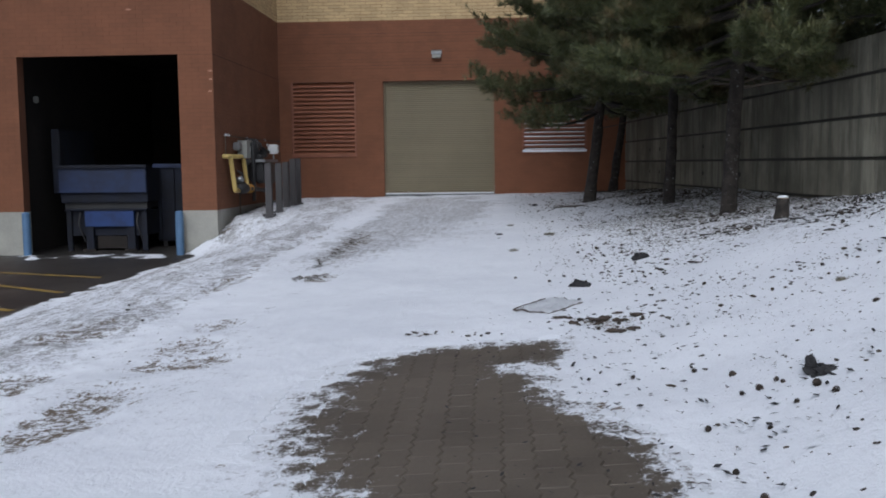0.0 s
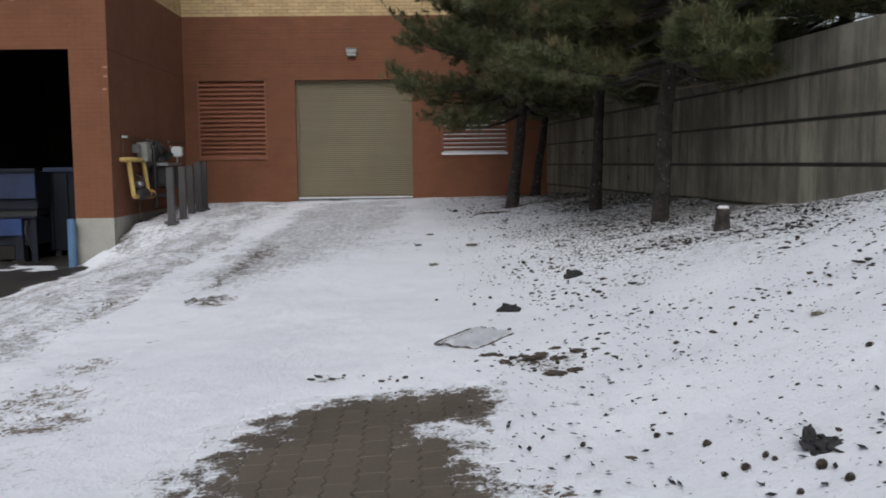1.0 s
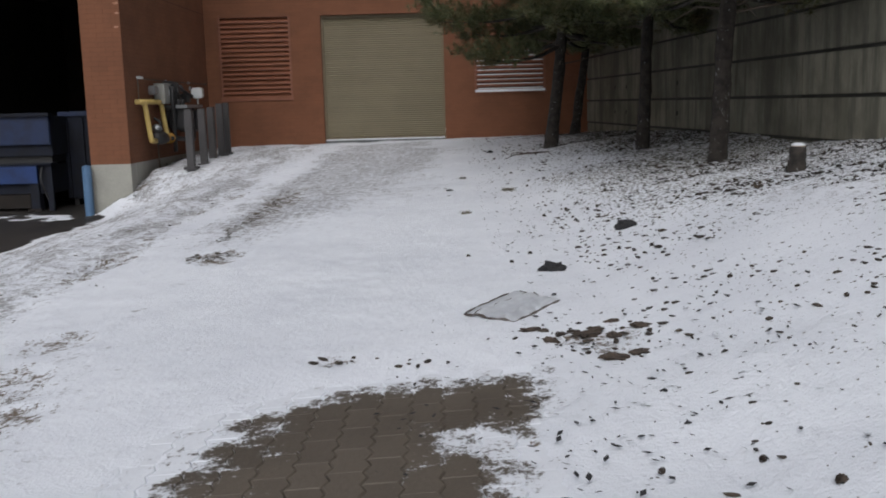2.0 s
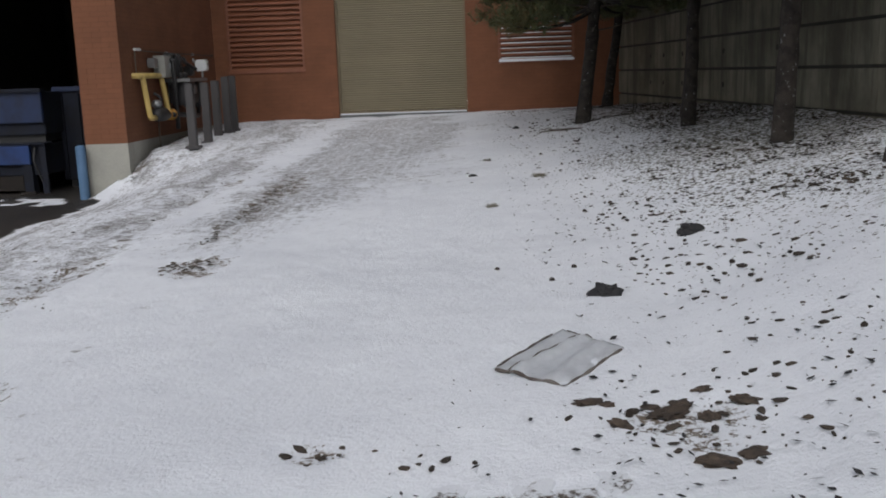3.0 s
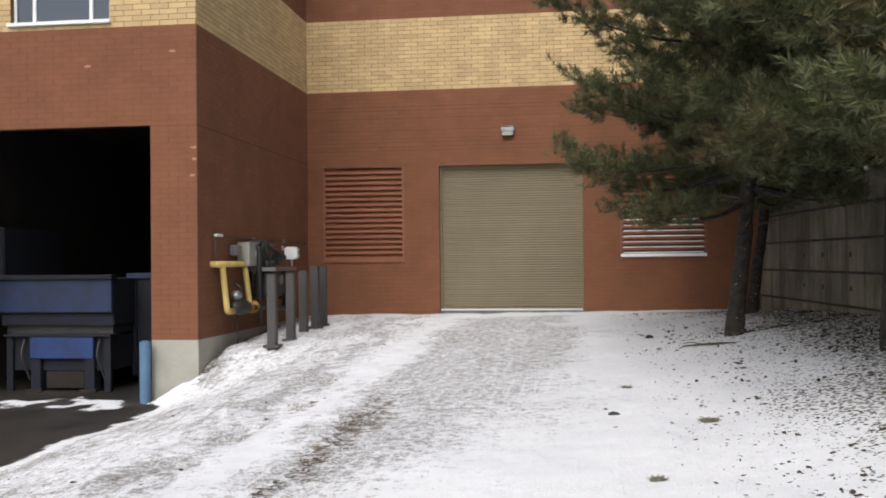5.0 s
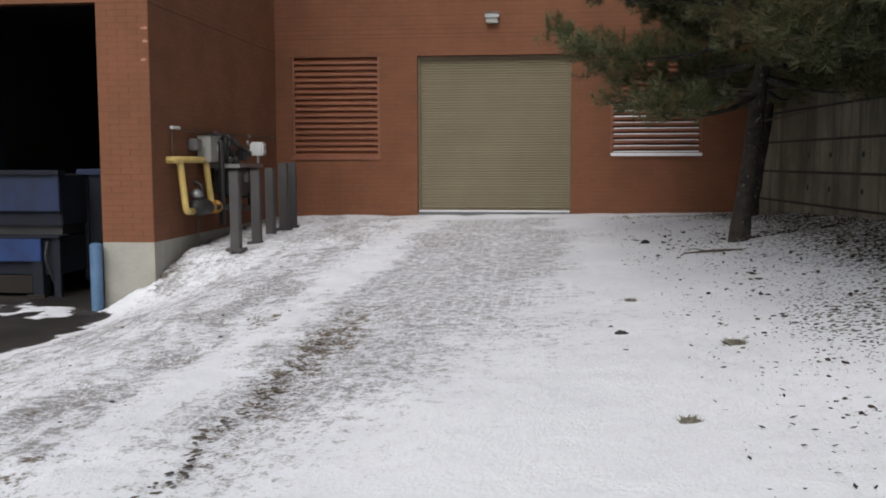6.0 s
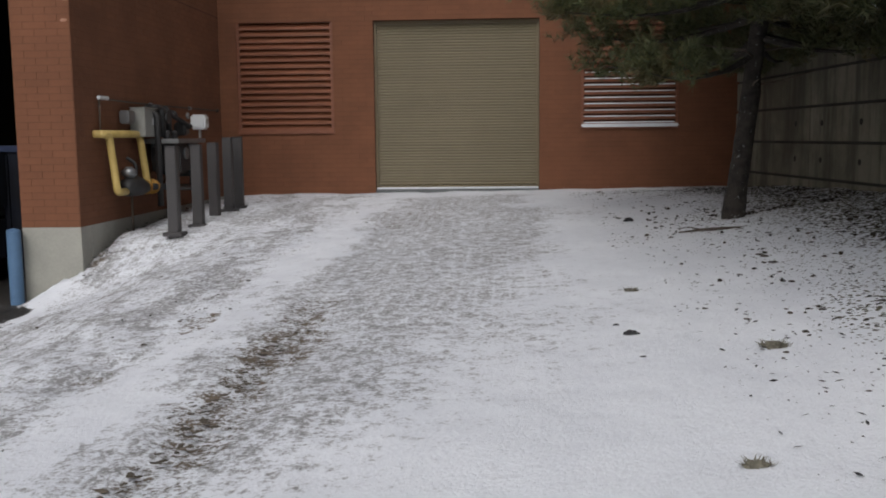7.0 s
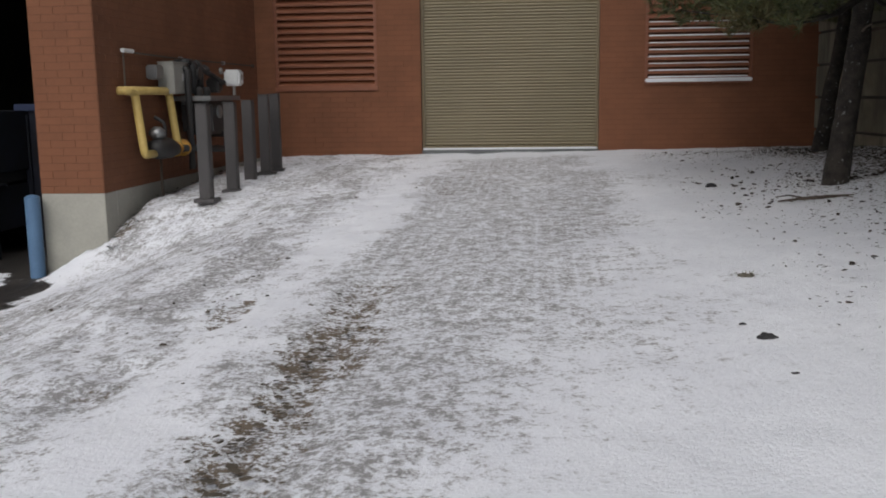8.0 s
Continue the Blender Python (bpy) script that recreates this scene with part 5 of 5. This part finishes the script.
for k in range(200):
    x, y = rng.uniform(-2.8, 0.6), rng.uniform(-21, -1.5)
    if y > -6.5 or x > -2.6:
        turf(x, y, rng.choice((0.008, 0.012, 0.02)))
M_TURF = worn("dead_turf", (0.070, 0.054, 0.040), (0.030, 0.024, 0.020), 0.95, coarse=3, bump=0.5, island=True, vary=0.4)
tagged(part("turf_clumps", mesh_of("turf_clumps", turf_v, turf_f, M_TURF), None), "brown clumps of dead turf and leaves in the snow", "turf", kind="stuff")
# flat flakes of frozen mud along the wheel tracks
turf_v, turf_f = [], []
for x0, y0, x1, y1, wide_k, number, r in ((0.84, -16.9, 0.97, -12.1, 0.05, 130, 0.021), (1.02, -16.95, 1.12, -16.5, 0.14, 40, 0.021), (0.32, -17.9, 0.28, -16.4, 0.03, 22, 0.022), (-0.12, -17.1, 0.0, -16.4, 0.05, 14, 0.022), (-0.02, -11.6, -0.03, -10.2, 0.05, 26, 0.018), (0.97, -14.4, 0.88, -11.2, 0.17, 60, 0.018)):
    for k in range(number):
        t = k / number
        turf(x0 + (x1 - x0) * t + 0.05 * math.sin(26 * t + x0) + rng.gauss(0, wide_k * 0.6), y0 + (y1 - y0) * t + rng.gauss(0, 0.05), r * rng.uniform(0.5, 1.2))
turf_v = [(x, y, ground_at(x, y) + 0.018 + (z - ground_at(x, y) - 0.018) * 0.30) for x, y, z in turf_v]
M_MUD = worn("frozen_mud", (0.118, 0.097, 0.070), (0.066, 0.055, 0.042), 0.9, coarse=6, bump=0.4, island=True, vary=0.35)
tagged(part("mud_flakes", mesh_of("mud_flakes", turf_v, turf_f, M_MUD), None), "brown flakes of frozen mud along the wheel tracks", "mud", kind="stuff")
made = 0
while made < 20000:
    x, y = rng.uniform(3.6, 7.9), rng.uniform(-24.5, -1.0)
    chance = 0.14 + 0.6 * max(0, min(1, (x - 4.2) / 1.6)) * max(0, min(1, (y + 20) / 4))
    if x < 6.9 - 0.0735 * y and rng.random() < chance and float(cloudy(np.array(x), np.array(y), 0.9, 9)) + rng.uniform(-0.2, 0.2) > 0.42:
        scrap(x, y, rng.choice((0.006, 0.009, 0.012, 0.016, 0.024)))
        made += 1
for k in range(420):
    x, y = rng.uniform(-2.9, 0.2), rng.uniform(-16.0, -0.6)
    if y > -6.5 or x > -2.4:
        scrap(x, y, rng.choice((0.008, 0.012, 0.018)))
for k in range(260):
    t = rng.random()
    scrap(rng.uniform(2.9, 4.3), -24 + 4.2 * t, rng.choice((0.008, 0.012, 0.02)))
for k in range(160):
    y = rng.uniform(-6.9, -1.0)
    scrap(-3.0 + abs(rng.gauss(0, 0.10)), y, rng.choice((0.02, 0.03, 0.05)))
tagged(part("leaf_litter", mesh_of("leaf_litter", verts, faces, M_CLOD), None), "dark scraps of bark, leaves and needles on snow", "litter", kind="stuff")


# ---- pavers in the bare patch, and the nearest bricks ----
def paver_mesh():
    """An interlocking paver: zigzag long sides, square ends and a chamfered top."""
    hx, hy, zig = 0.0690, 0.1165, 0.011
    side = [(-zig if k % 2 == 0 else zig, -hy + k * hy / 2) for k in range(5)]
    ring = [(hx + d, y) for d, y in side] + [(-hx + d, y) for d, y in reversed(side)]
    v, f = [], []
    for inset, z in ((0.0, -0.05), (0.0, -0.007), (0.006, 0.0)):
        v += [(x - math.copysign(inset, x), y * (1 - inset / hy), z) for x, y in ring]
    for r in range(2):
        for k in range(10):
            j = (k + 1) % 10
            f.append((r * 10 + k, r * 10 + j, r * 10 + 10 + j, r * 10 + 10 + k))
    for k in range(4):
        f.append((20 + k, 20 + k + 1, 28 - k, 29 - k))
    return mesh_of("paver", v, f, M_PAVER)


PAVER = paver_mesh()
for col in range(18):
    x = 1.72 + col * 0.14
    for row in range(22):
        y = -25.86 + row * 0.235 + (0.1175 if col % 2 else 0)
        if y > -20.84 or not PATCH_L(y) - 0.34 < x < PATCH_R(y) + 0.18:
            continue
        ob = new("paver", PAVER)
        ob.parent = ground
        j = math.sin(row * 12.9 + col * 78.2)
        ob.location = (x, y, ground_at(x, y) + 0.004 + 0.0015 * j)
        ob.rotation_euler = (0.022 + 0.005 * j, -0.058 + 0.005 * math.cos(9 * j), 0.006 * j)
for body, fm, own in LATER:
    for s0, s1, a, c in own:
        key = (round(s1 - s0, 3), round(c - a, 3))
        if key not in BRICK_MESHES:
            BRICK_MESHES[key] = brick_mesh(*key)
        ob = new("brick", BRICK_MESHES[key])
        ob.parent = body
        ob.matrix_basis = fm @ Matrix.Translation((s0, a, 0))
